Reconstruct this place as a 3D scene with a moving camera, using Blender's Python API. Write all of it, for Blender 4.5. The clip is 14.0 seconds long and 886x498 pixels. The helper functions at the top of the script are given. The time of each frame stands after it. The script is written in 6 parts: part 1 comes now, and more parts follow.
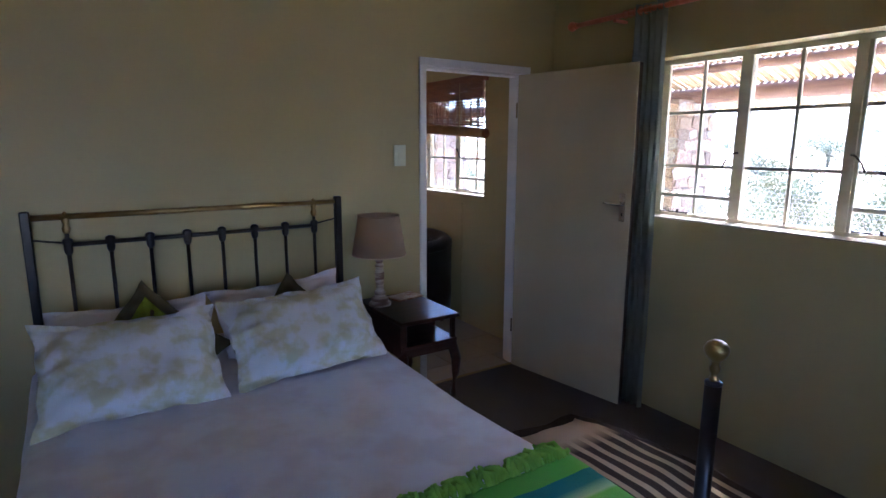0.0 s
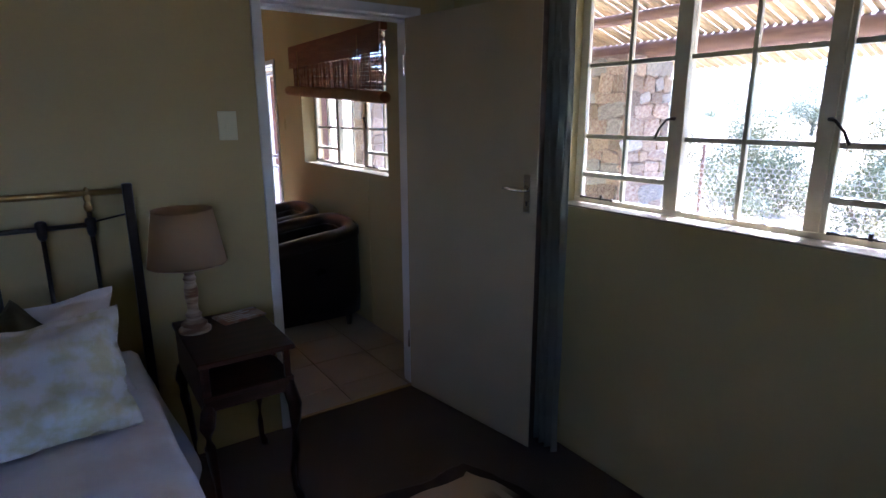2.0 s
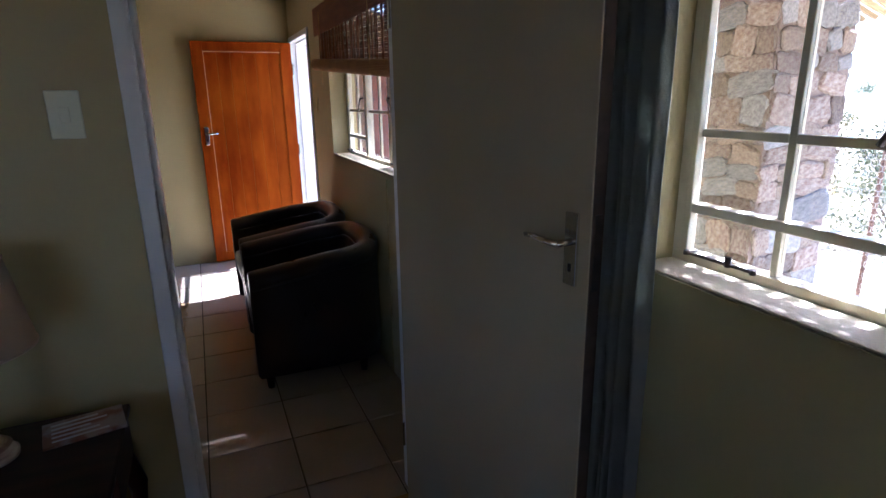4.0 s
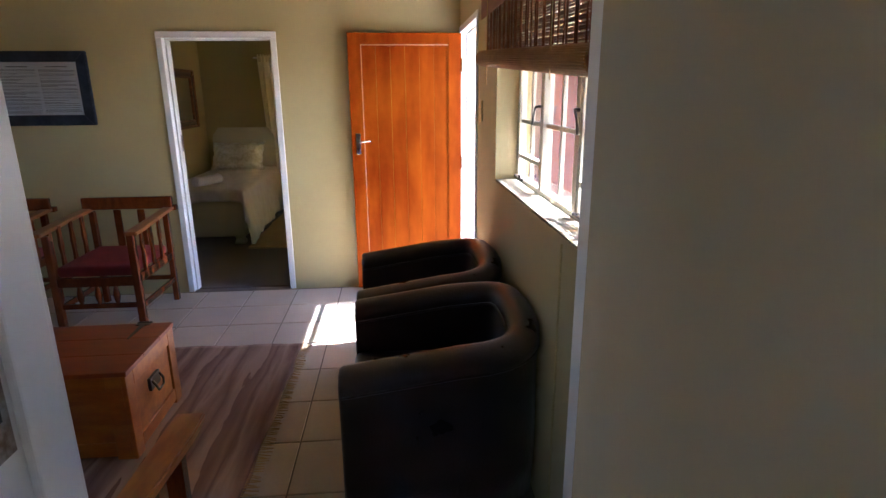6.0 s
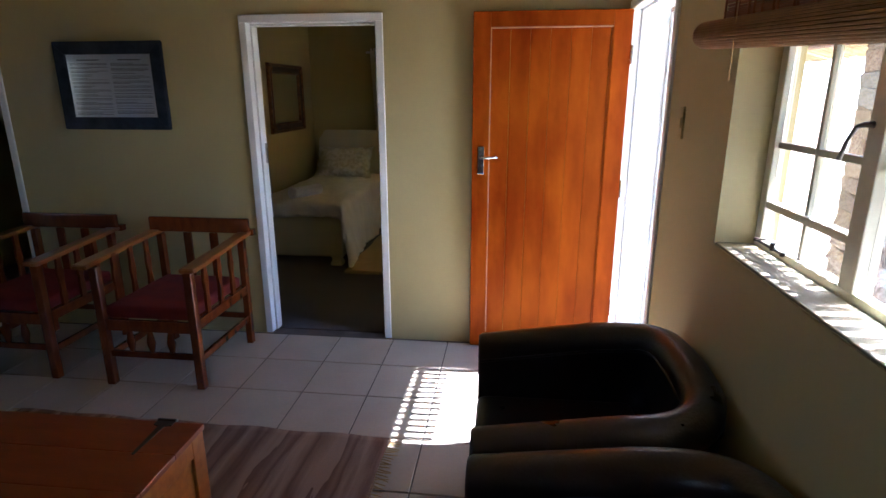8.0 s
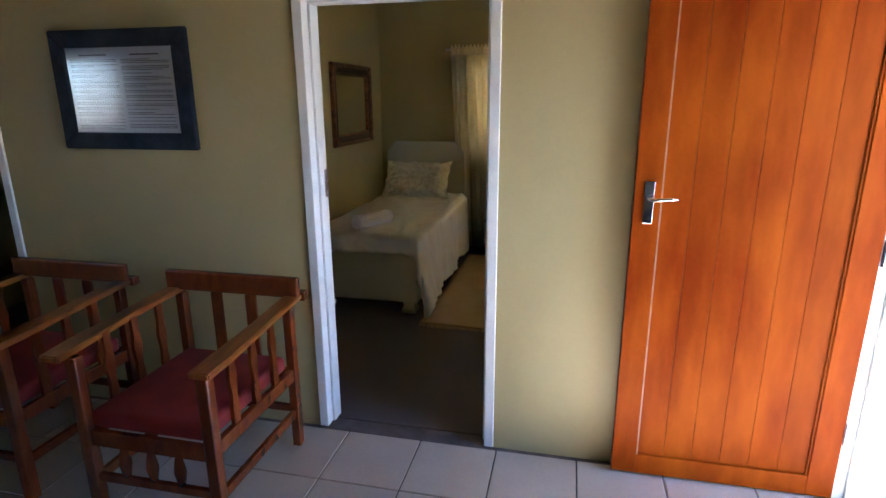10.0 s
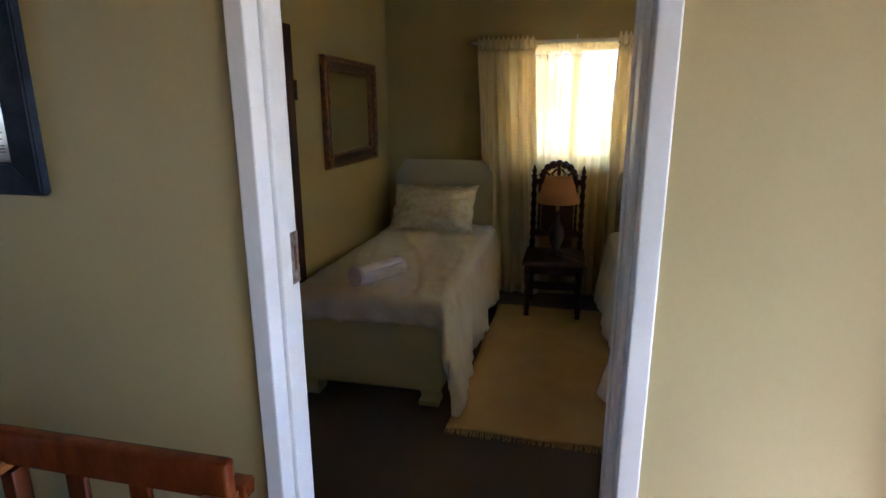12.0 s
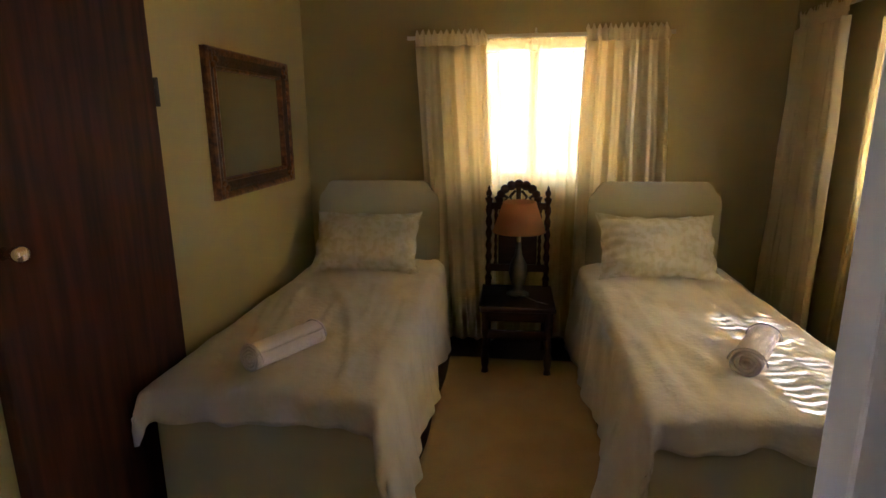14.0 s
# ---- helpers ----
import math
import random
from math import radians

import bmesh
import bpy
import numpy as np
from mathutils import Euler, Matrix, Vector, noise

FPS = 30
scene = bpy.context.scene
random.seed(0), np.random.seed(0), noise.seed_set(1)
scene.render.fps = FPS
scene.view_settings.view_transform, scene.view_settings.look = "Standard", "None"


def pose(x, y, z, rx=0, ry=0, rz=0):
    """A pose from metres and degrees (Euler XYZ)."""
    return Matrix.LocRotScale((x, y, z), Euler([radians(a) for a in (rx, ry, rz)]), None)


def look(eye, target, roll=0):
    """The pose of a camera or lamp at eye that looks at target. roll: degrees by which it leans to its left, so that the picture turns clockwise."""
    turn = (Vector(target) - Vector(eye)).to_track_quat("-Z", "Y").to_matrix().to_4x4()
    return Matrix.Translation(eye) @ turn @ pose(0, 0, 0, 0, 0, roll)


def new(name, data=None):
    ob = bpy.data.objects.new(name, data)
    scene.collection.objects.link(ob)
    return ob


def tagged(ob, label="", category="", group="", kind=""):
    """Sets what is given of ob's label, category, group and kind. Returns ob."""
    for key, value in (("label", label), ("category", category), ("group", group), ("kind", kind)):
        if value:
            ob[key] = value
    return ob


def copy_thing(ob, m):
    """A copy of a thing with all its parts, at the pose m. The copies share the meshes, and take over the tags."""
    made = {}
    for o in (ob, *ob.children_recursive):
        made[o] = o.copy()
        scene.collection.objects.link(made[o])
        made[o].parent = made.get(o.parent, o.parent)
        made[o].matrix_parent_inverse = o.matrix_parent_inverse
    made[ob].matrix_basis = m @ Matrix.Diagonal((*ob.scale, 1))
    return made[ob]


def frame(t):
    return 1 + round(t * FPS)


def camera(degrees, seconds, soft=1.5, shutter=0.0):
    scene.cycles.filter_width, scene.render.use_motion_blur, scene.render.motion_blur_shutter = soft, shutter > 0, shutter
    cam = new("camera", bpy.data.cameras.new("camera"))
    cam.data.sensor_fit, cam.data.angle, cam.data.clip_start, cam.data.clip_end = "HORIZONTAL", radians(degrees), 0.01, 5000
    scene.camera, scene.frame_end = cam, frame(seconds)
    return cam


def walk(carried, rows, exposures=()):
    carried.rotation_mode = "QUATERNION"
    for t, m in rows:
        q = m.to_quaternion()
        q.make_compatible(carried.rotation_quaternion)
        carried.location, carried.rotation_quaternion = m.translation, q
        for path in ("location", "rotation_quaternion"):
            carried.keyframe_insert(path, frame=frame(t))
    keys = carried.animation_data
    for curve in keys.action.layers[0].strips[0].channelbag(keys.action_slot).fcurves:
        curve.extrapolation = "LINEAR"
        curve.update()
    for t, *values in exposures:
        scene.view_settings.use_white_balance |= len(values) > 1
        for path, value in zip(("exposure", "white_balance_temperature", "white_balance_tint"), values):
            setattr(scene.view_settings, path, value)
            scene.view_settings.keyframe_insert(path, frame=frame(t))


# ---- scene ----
cam = camera(76.8, 14.0)
PATH = [
    (0, (0.049, -0.012, 1.588), (1.117, 1.639, 1.22), 0.2),
    (0.5, (0.231, 0.068, 1.574), (1.303, 1.71, 1.177), 0.0),
    (1, (0.445, 0.178, 1.577), (1.521, 1.813, 1.165), -0.0),
    (1.5, (0.738, 0.262, 1.562), (1.817, 1.888, 1.126), -0.2),
    (2, (1.031, 0.354, 1.564), (2.123, 1.964, 1.098), -0.2),
    (2.2, (1.121, 0.397, 1.561), (2.218, 1.999, 1.08), -0.2),
    (4.3, (2.064, 1.329, 1.559), (2.734, 3.137, 1.026), -0.9),
    (4.5, (2.113, 1.43, 1.566), (2.727, 3.258, 1.034), -0.9),
    (5, (2.251, 1.717, 1.571), (2.735, 3.583, 1.038), -0.6),
    (5.5, (2.323, 2.001, 1.595), (2.626, 3.904, 1.06), -0.5),
    (6, (2.338, 2.32, 1.604), (2.498, 4.24, 1.067), -0.4),
    (6.5, (2.347, 2.637, 1.585), (2.431, 4.562, 1.049), -0.3),
    (7, (2.336, 2.947, 1.602), (2.326, 4.873, 1.064), -0.3),
    (7.5, (2.284, 3.198, 1.607), (2.15, 5.12, 1.068), -0.2),
    (8, (2.221, 3.497, 1.611), (1.994, 5.409, 1.073), -0.1),
    (8.5, (2.158, 3.8, 1.629), (1.84, 5.699, 1.089), -0.1),
    (8.7, (2.121, 3.911, 1.627), (1.761, 5.803, 1.088), -0.1),
    (11, (1.44, 5.21, 1.61), (1.009, 7.094, 1.095), -0.3),
    (11.5, (1.341, 5.541, 1.601), (0.914, 7.427, 1.092), -0.3),
    (12, (1.281, 5.842, 1.586), (0.849, 7.733, 1.096), -0.2),
    (12.5, (1.18, 6.077, 1.574), (0.797, 7.986, 1.114), -0.3),
    (13, (1.13, 6.302, 1.575), (0.833, 8.227, 1.121), -0.5),
    (13.5, (1.137, 6.528, 1.57), (0.881, 8.461, 1.123), -0.5),
    (14, (1.139, 6.713, 1.574), (0.902, 8.646, 1.12), -0.5),
]
EXPOSURES = [(0, 4.45, 4850, 26), (0.5, 4.38, 4850, 26), (2, 3.76, 4820, 25), (4.5, 3.5, 4900, 22), (5, 3.88, 5150, 24), (5.5, 4.36, 5100, 23), (6.5, 4.78, 5100, 20), (7, 4.66, 5050, 18), (8, 4.0, 4950, 16), (8.5, 4.13, 4900, 15), (11, 4.74, 4780, 15), (12, 4.63, 4850, 16), (13, 4.5, 4850, 16), (13.5, 4.72, 5000, 20), (14, 5.02, 5350, 22)]
walk(cam, [(t, look(eye, target, roll)) for t, eye, target, roll in PATH], EXPOSURES)

# ---- light ----
SUN_DIR = Vector((0.67, 0.15, 1.0)).normalized()
world = bpy.data.worlds.new("sky")
scene.world = world
world.use_nodes = True
wn = world.node_tree.nodes
wl = world.node_tree.links
sky = wn.new("ShaderNodeTexSky")
sky.sky_type = "NISHITA"
sky.sun_disc = False
sky.sun_elevation = math.asin(SUN_DIR.z)
sky.sun_rotation = math.atan2(SUN_DIR.x, SUN_DIR.y)
sky.altitude = 1200
wl.new(sky.outputs[0], wn["Background"].inputs[0])
wn["Background"].inputs[1].default_value = 0.10
sun = new("sun", bpy.data.lights.new("sun", "SUN"))
sun.data.energy, sun.data.angle, sun.data.color = 5.0, radians(0.5), (1.0, 0.95, 0.88)
sun.matrix_world = look((9, 3, 12), Vector((9, 3, 12)) - SUN_DIR)

# ---- materials ----


def material(name, color, rough=0.6, metal=0.0, color2=None, scale=4.0, detail=4.0, stretch=(1, 1, 1), bump=0.0, bump_scale=None,
             vary=0.0, fine=0.0, fine_scale=60.0, lo=0.35, hi=0.65, spec=0.5, coat=0.0, sheen=0.0, coords="Object", rough2=None):
    """Principled surface: two colours mixed by stretched noise, fine grain, bump and a random shade per object."""
    m = bpy.data.materials.new(name)
    m.use_nodes = True
    n, l = m.node_tree.nodes, m.node_tree.links
    b = n["Principled BSDF"]
    b.inputs["Base Color"].default_value = (*color, 1)
    b.inputs["Roughness"].default_value = rough
    b.inputs["Metallic"].default_value = metal
    b.inputs["Specular IOR Level"].default_value = spec
    b.inputs["Coat Weight"].default_value = coat
    b.inputs["Sheen Weight"].default_value = sheen
    tc = n.new("ShaderNodeTexCoord")
    mp = n.new("ShaderNodeMapping")
    mp.inputs["Scale"].default_value = stretch
    l.new(tc.outputs[coords], mp.inputs["Vector"])
    last = None
    if color2 is not None:
        t = n.new("ShaderNodeTexNoise")
        t.inputs["Scale"].default_value, t.inputs["Detail"].default_value = scale, detail
        l.new(mp.outputs[0], t.inputs["Vector"])
        r = n.new("ShaderNodeValToRGB")
        r.color_ramp.elements[0].position, r.color_ramp.elements[1].position = lo, hi
        r.color_ramp.elements[0].color, r.color_ramp.elements[1].color = (*color, 1), (*color2, 1)
        l.new(t.outputs[0], r.inputs[0])
        last = r.outputs[0]
        if rough2 is not None:
            rr = n.new("ShaderNodeMapRange")
            rr.inputs["To Min"].default_value, rr.inputs["To Max"].default_value = rough, rough2
            l.new(t.outputs[0], rr.inputs["Value"])
            l.new(rr.outputs[0], b.inputs["Roughness"])
    if fine:
        t2 = n.new("ShaderNodeTexNoise")
        t2.inputs["Scale"].default_value, t2.inputs["Detail"].default_value = fine_scale, 3
        l.new(mp.outputs[0], t2.inputs["Vector"])
        mr = n.new("ShaderNodeMapRange")
        mr.inputs["From Min"].default_value, mr.inputs["From Max"].default_value = 0.3, 0.7
        mr.inputs["To Min"].default_value, mr.inputs["To Max"].default_value = 1 - fine, 1 + fine
        l.new(t2.outputs[0], mr.inputs["Value"])
        last = scaled(n, l, last, color, mr.outputs[0])
    if vary:
        oi = n.new("ShaderNodeObjectInfo")
        mr = n.new("ShaderNodeMapRange")
        mr.inputs["To Min"].default_value, mr.inputs["To Max"].default_value = 1 - vary, 1 + vary
        l.new(oi.outputs["Random"], mr.inputs["Value"])
        last = scaled(n, l, last, color, mr.outputs[0])
    if last is not None:
        l.new(last, b.inputs["Base Color"])
    if bump:
        t3 = n.new("ShaderNodeTexNoise")
        t3.inputs["Scale"].default_value, t3.inputs["Detail"].default_value = bump_scale or fine_scale, 4
        l.new(mp.outputs[0], t3.inputs["Vector"])
        bp = n.new("ShaderNodeBump")
        bp.inputs["Strength"].default_value, bp.inputs["Distance"].default_value = bump, 0.01
        l.new(t3.outputs[0], bp.inputs["Height"])
        l.new(bp.outputs[0], b.inputs["Normal"])
    return m


def scaled(n, l, last, color, factor):
    v = n.new("ShaderNodeVectorMath")
    v.operation = "SCALE"
    v.inputs[0].default_value = color
    if last is not None:
        l.new(last, v.inputs[0])
    l.new(factor, v.inputs["Scale"])
    return v.outputs[0]


def cloth(name, color, through_light=0.5, clear=0.0, color2=None, scale=30.0, stretch=(1, 1, 1), bump=0.2, bump_scale=200):
    """Woven cloth that lets some light through; clear is the open share of a sheer weave."""
    m = material(name, color, 0.9, color2=color2, scale=scale, stretch=stretch, bump=bump, bump_scale=bump_scale)
    n, l = m.node_tree.nodes, m.node_tree.links
    out = n["Material Output"]
    tr = n.new("ShaderNodeBsdfTranslucent")
    tr.inputs[0].default_value = (*color, 1)
    mix = n.new("ShaderNodeMixShader")
    mix.inputs[0].default_value = through_light
    l.new(n["Principled BSDF"].outputs[0], mix.inputs[1])
    l.new(tr.outputs[0], mix.inputs[2])
    last = mix
    if clear:
        tp = n.new("ShaderNodeBsdfTransparent")
        mx = n.new("ShaderNodeMixShader")
        mx.inputs[0].default_value = clear
        l.new(mix.outputs[0], mx.inputs[1])
        l.new(tp.outputs[0], mx.inputs[2])
        last = mx
    l.new(last.outputs[0], out.inputs[0])
    return m


M = {}
M["plaster"] = material("painted_plaster", (0.465, 0.385, 0.175), 0.5, color2=(0.43, 0.35, 0.152), scale=1.3, detail=5, fine=0.008, fine_scale=45, bump=0.05, bump_scale=50)
# wall beige darkened: the sills' shade is put into this colour
M["sill"] = material("shade_toned_sill_paint", (0.27, 0.22, 0.13), 0.75, color2=(0.24, 0.195, 0.115), scale=14, detail=6, bump=0.2, bump_scale=40)
M["redwall"] = material("dull_red_brown_paint", (0.13, 0.065, 0.05), 0.85, color2=(0.09, 0.042, 0.03), scale=3, detail=6, bump=0.2, bump_scale=30)
M["ceiling"] = material("varnished_pine_ceiling", (0.50, 0.34, 0.15), 0.55, color2=(0.40, 0.255, 0.10), scale=3, stretch=(0.4, 5, 1))
M["carpet"] = material("brown_carpet", (0.050, 0.030, 0.019), 1.0, color2=(0.075, 0.046, 0.030), scale=3, detail=8, fine=0.25, fine_scale=350, bump=0.6, bump_scale=400, sheen=0.2)
M["tile"] = material("beige_tile", (0.385, 0.32, 0.238), 0.27, color2=(0.42, 0.35, 0.265), scale=3.1, detail=4, vary=0.05, fine=0.03, bump=0.02, bump_scale=10, rough2=0.35)
for k in range(1, 6):
    M["tile_%d" % k] = material("beige_tile", (0.385, 0.32, 0.238), 0.27, color2=(0.42, 0.35, 0.265), scale=2.6 + 0.45 * k, detail=5, vary=0.05, fine=0.03, bump=0.02, bump_scale=8 + k, rough2=0.35)
M["grout"] = material("dark_grout", (0.075, 0.058, 0.045), 0.95, color2=(0.13, 0.10, 0.08), scale=9)
M["frame"] = material("cream_gloss_paint", (0.78, 0.77, 0.74), 0.28, color2=(0.72, 0.71, 0.67), scale=5, bump=0.05, bump_scale=30)
M["steel"] = material("ivory_window_paint", (0.72, 0.67, 0.5), 0.35, color2=(0.6, 0.54, 0.38), scale=9, bump=0.1, bump_scale=50)
M["leaf"] = material("ivory_door_paint", (0.54, 0.455, 0.29), 0.19, color2=(0.50, 0.42, 0.26), scale=2, bump=0.05, bump_scale=14)
M["edge"] = material("raw_door_edge", (0.05, 0.032, 0.02), 0.7, color2=(0.08, 0.05, 0.03), scale=20)
M["orange"] = material("orange_varnished_wood", (0.175, 0.024, 0.0), 0.36, color2=(0.285, 0.057, 0.0), scale=2.8, detail=4, stretch=(2.2, 2.2, 0.6), vary=0.09, fine=0.05, fine_scale=14, coat=0.0, spec=0.05, rough2=0.5)
M["pale_groove"] = material("pale_bead", (0.40, 0.20, 0.11), 0.5, color2=(0.30, 0.13, 0.06), scale=18)
M["dark_door"] = material("dark_stained_door", (0.032, 0.008, 0.004), 0.5, color2=(0.08, 0.021, 0.009), scale=4, detail=6, stretch=(6, 6, 0.5), spec=0.2)
M["chrome"] = material("chrome", (0.75, 0.75, 0.76), 0.16, 1.0)
M["worn_steel"] = material("worn_steel", (0.42, 0.38, 0.34), 0.4, 0.6, color2=(0.20, 0.15, 0.11), scale=60)
M["black_iron"] = material("black_iron", (0.03, 0.028, 0.026), 0.35, 0.5, color2=(0.06, 0.04, 0.03), scale=20)
M["bedblack"] = material("black_bed_metal", (0.022, 0.020, 0.022), 0.3, 0.3, color2=(0.04, 0.03, 0.025), scale=12)
M["brass"] = material("brass", (0.42, 0.31, 0.13), 0.3, 1.0, color2=(0.35, 0.22, 0.08), scale=14)
M["darkwood"] = material("dark_polished_wood", (0.028, 0.010, 0.006), 0.28, color2=(0.055, 0.019, 0.010), scale=5, detail=6, stretch=(1, 6, 6), coat=0.05, spec=0.22)
M["chairwood"] = material("red_brown_wood", (0.105, 0.022, 0.004), 0.26, color2=(0.18, 0.042, 0.006), scale=6, detail=6, stretch=(3, 3, 1), vary=0.12, fine=0.1, coat=0.25, spec=0.5)
M["armwood"] = material("worn_arm_wood", (0.31, 0.10, 0.008), 0.3, color2=(0.19, 0.046, 0.003), scale=6, detail=6, stretch=(5, 1, 1), vary=0.1, coat=0.3)
M["trunk"] = material("chest_wood", (0.30, 0.072, 0.003), 0.33, color2=(0.43, 0.13, 0.006), scale=5, detail=7, stretch=(1, 4, 4), vary=0.15, fine=0.1, coat=0.3)
M["trunktop"] = material("chest_lid_wood", (0.20, 0.031, 0.0015), 0.38, color2=(0.26, 0.044, 0.002), scale=3, detail=5, stretch=(0.8, 5, 5), fine=0.08, coat=0.3)
M["leather"] = material("black_brown_leather", (0.008, 0.0042, 0.0036), 0.23, color2=(0.018, 0.009, 0.007), scale=5, detail=5, bump=0.12, bump_scale=90, spec=0.6, rough2=0.36)
M["red"] = material("red_cushion", (0.21, 0.014, 0.009), 0.85, color2=(0.14, 0.009, 0.006), scale=8, bump=0.3, bump_scale=200)
M["white_cover"] = material("white_coverlet", (0.74, 0.77, 0.86), 0.9, color2=(0.66, 0.66, 0.73), scale=7, detail=7, lo=0.42, hi=0.6, bump=0.18, bump_scale=14, sheen=0.2)
M["white_pillow"] = material("white_cotton", (0.76, 0.78, 0.84), 0.9, color2=(0.72, 0.72, 0.75), scale=5, bump=0.3, bump_scale=25)
M["pillow"] = material("leaf_print_cotton", (0.74, 0.78, 0.80), 0.9, color2=(0.60, 0.61, 0.42), scale=13, detail=7, lo=0.44, hi=0.60, bump=0.3, bump_scale=25)
M["cream_pillow"] = material("cream_print_cotton", (0.71, 0.69, 0.63), 0.9, color2=(0.62, 0.59, 0.48), scale=24, detail=4, lo=0.45, hi=0.58, bump=0.3, bump_scale=30)
M["cream_cover"] = material("cream_quilt", (0.71, 0.68, 0.63), 0.92, color2=(0.65, 0.61, 0.55), scale=9, detail=6, lo=0.4, hi=0.65, bump=0.5, bump_scale=38, sheen=0.2)
M["cream_base"] = material("cream_bed_paint", (0.57, 0.53, 0.35), 0.6, color2=(0.53, 0.49, 0.32), scale=4)
M["towel"] = material("white_towel", (0.86, 0.84, 0.94), 1.0, color2=(0.82, 0.80, 0.90), scale=40, bump=0.8, bump_scale=260)
M["olive"] = material("olive_velvet", (0.13, 0.115, 0.06), 0.95, color2=(0.09, 0.08, 0.04), scale=10, bump=0.3)
M["lime"] = material("lime_cloth", (0.33, 0.42, 0.02), 0.85, color2=(0.26, 0.35, 0.02), scale=20, bump=0.3)
M["fringe"] = material("green_fringe", (0.30, 0.60, 0.07), 0.95, color2=(0.20, 0.46, 0.05), scale=30)
M["shade"] = cloth("lamp_linen", (0.64, 0.48, 0.31), 0.45)
M["shade_orange"] = cloth("tan_lampshade", (0.62, 0.33, 0.15), 0.45)
M["lampbase"] = material("limewashed_wood", (0.17, 0.09, 0.05), 0.6, color2=(0.48, 0.38, 0.27), scale=16, stretch=(0.4, 0.4, 2.6), lo=0.42, hi=0.58)
M["zebra_edge"] = material("dark_felt", (0.028, 0.016, 0.012), 0.95, color2=(0.045, 0.028, 0.02), scale=20)
M["curtain_grey"] = cloth("blue_grey_curtain", (0.27, 0.29, 0.25), 0.35, color2=(0.34, 0.35, 0.29), scale=3)
M["curtain"] = cloth("cream_curtain", (0.90, 0.83, 0.64), 0.6, color2=(0.87, 0.79, 0.59), scale=4)
M["sheer_gold"] = cloth("golden_sheer", (0.86, 0.69, 0.33), 0.75, clear=0.25, bump=0.1)
M["sheer"] = cloth("yellow_sheer", (0.90, 0.72, 0.31), 0.75, clear=0.42, bump=0.1)
M["rod"] = material("salmon_rod", (0.62, 0.17, 0.09), 0.4, color2=(0.7, 0.22, 0.12), scale=10, stretch=(1, 4, 4))
M["rail"] = material("white_rail", (0.8, 0.78, 0.72), 0.4)
M["blind"] = material("brown_cane", (0.20, 0.06, 0.018), 0.55, color2=(0.29, 0.10, 0.03), scale=30, stretch=(1, 0.15, 1))
M["blind_roll"] = material("rolled_cane", (0.24, 0.105, 0.022), 0.5, color2=(0.33, 0.155, 0.035), scale=8)
M["pic_frame"] = material("blue_grey_frame_wood", (0.010, 0.014, 0.024), 0.55, spec=0.2, color2=(0.025, 0.034, 0.05), scale=7, detail=7, stretch=(2, 2, 2), bump=0.3, bump_scale=30)
M["paper"] = material("white_paper", (0.72, 0.73, 0.76), 0.7, color2=(0.69, 0.7, 0.73), scale=3)
M["ink"] = material("grey_ink", (0.10, 0.10, 0.11), 0.8)
M["gilt"] = material("gilded_wood", (0.09, 0.032, 0.012), 0.4, 0.2, color2=(0.30, 0.12, 0.03), scale=28, detail=5, bump=0.5, bump_scale=70)
M["gilt_dark"] = material("dark_gilded_wood", (0.055, 0.02, 0.009), 0.4, 0.1, color2=(0.11, 0.04, 0.015), scale=18, bump=0.4, bump_scale=60)
M["mirror"] = material("mirror_glass", (0.85, 0.86, 0.85), 0.02, 1.0)
M["plastic"] = material("cream_plastic", (0.68, 0.68, 0.46), 0.35)
M["white_plastic"] = material("white_plastic", (0.8, 0.79, 0.76), 0.4)
M["rug_cream"] = material("cream_woven_rug", (0.54, 0.37, 0.16), 0.95, color2=(0.48, 0.32, 0.13), scale=5, fine=0.12, fine_scale=240, bump=0.5, bump_scale=260)
M["magazine"] = material("magazine_cover", (0.28, 0.12, 0.07), 0.3, color2=(0.42, 0.34, 0.3), scale=14, lo=0.45, hi=0.55)
M["stone"] = material("field_stone", (0.16, 0.105, 0.08), 0.9, color2=(0.29, 0.25, 0.205), scale=7, detail=8, vary=0.42, fine=0.2, fine_scale=40, bump=0.7, bump_scale=18)
M["stone_ochre"] = material("ochre_field_stone", (0.17, 0.125, 0.09), 0.9, color2=(0.28, 0.23, 0.18), scale=9, detail=8, vary=0.25, fine=0.2, fine_scale=40, bump=0.7, bump_scale=18)
M["stone_grey"] = material("grey_field_stone", (0.17, 0.165, 0.16), 0.9, color2=(0.29, 0.28, 0.265), scale=8, detail=8, vary=0.3, fine=0.2, fine_scale=40, bump=0.7, bump_scale=18)
M["mortar"] = material("pale_mortar", (0.27, 0.21, 0.175), 0.95, color2=(0.18, 0.135, 0.11), scale=8, bump=0.5, bump_scale=30)
M["pole"] = material("brown_pole", (0.13, 0.075, 0.055), 0.75, color2=(0.2, 0.12, 0.09), scale=8, stretch=(6, 1, 6))
M["reed"] = material("pale_reed", (0.40, 0.30, 0.16), 0.7, color2=(0.29, 0.21, 0.1), scale=6, stretch=(1, 8, 8), vary=0.25)
M["concrete"] = material("pale_concrete", (0.45, 0.42, 0.37), 0.85, color2=(0.38, 0.35, 0.3), scale=2, bump=0.2, bump_scale=40)
M["ground"] = material("dry_sandy_ground", (0.34, 0.265, 0.16), 0.98, color2=(0.25, 0.205, 0.12), scale=0.5, detail=9, fine=0.15, fine_scale=12, bump=0.5, bump_scale=9)
M["bark"] = material("bark", (0.12, 0.09, 0.065), 0.9, color2=(0.18, 0.14, 0.1), scale=10)
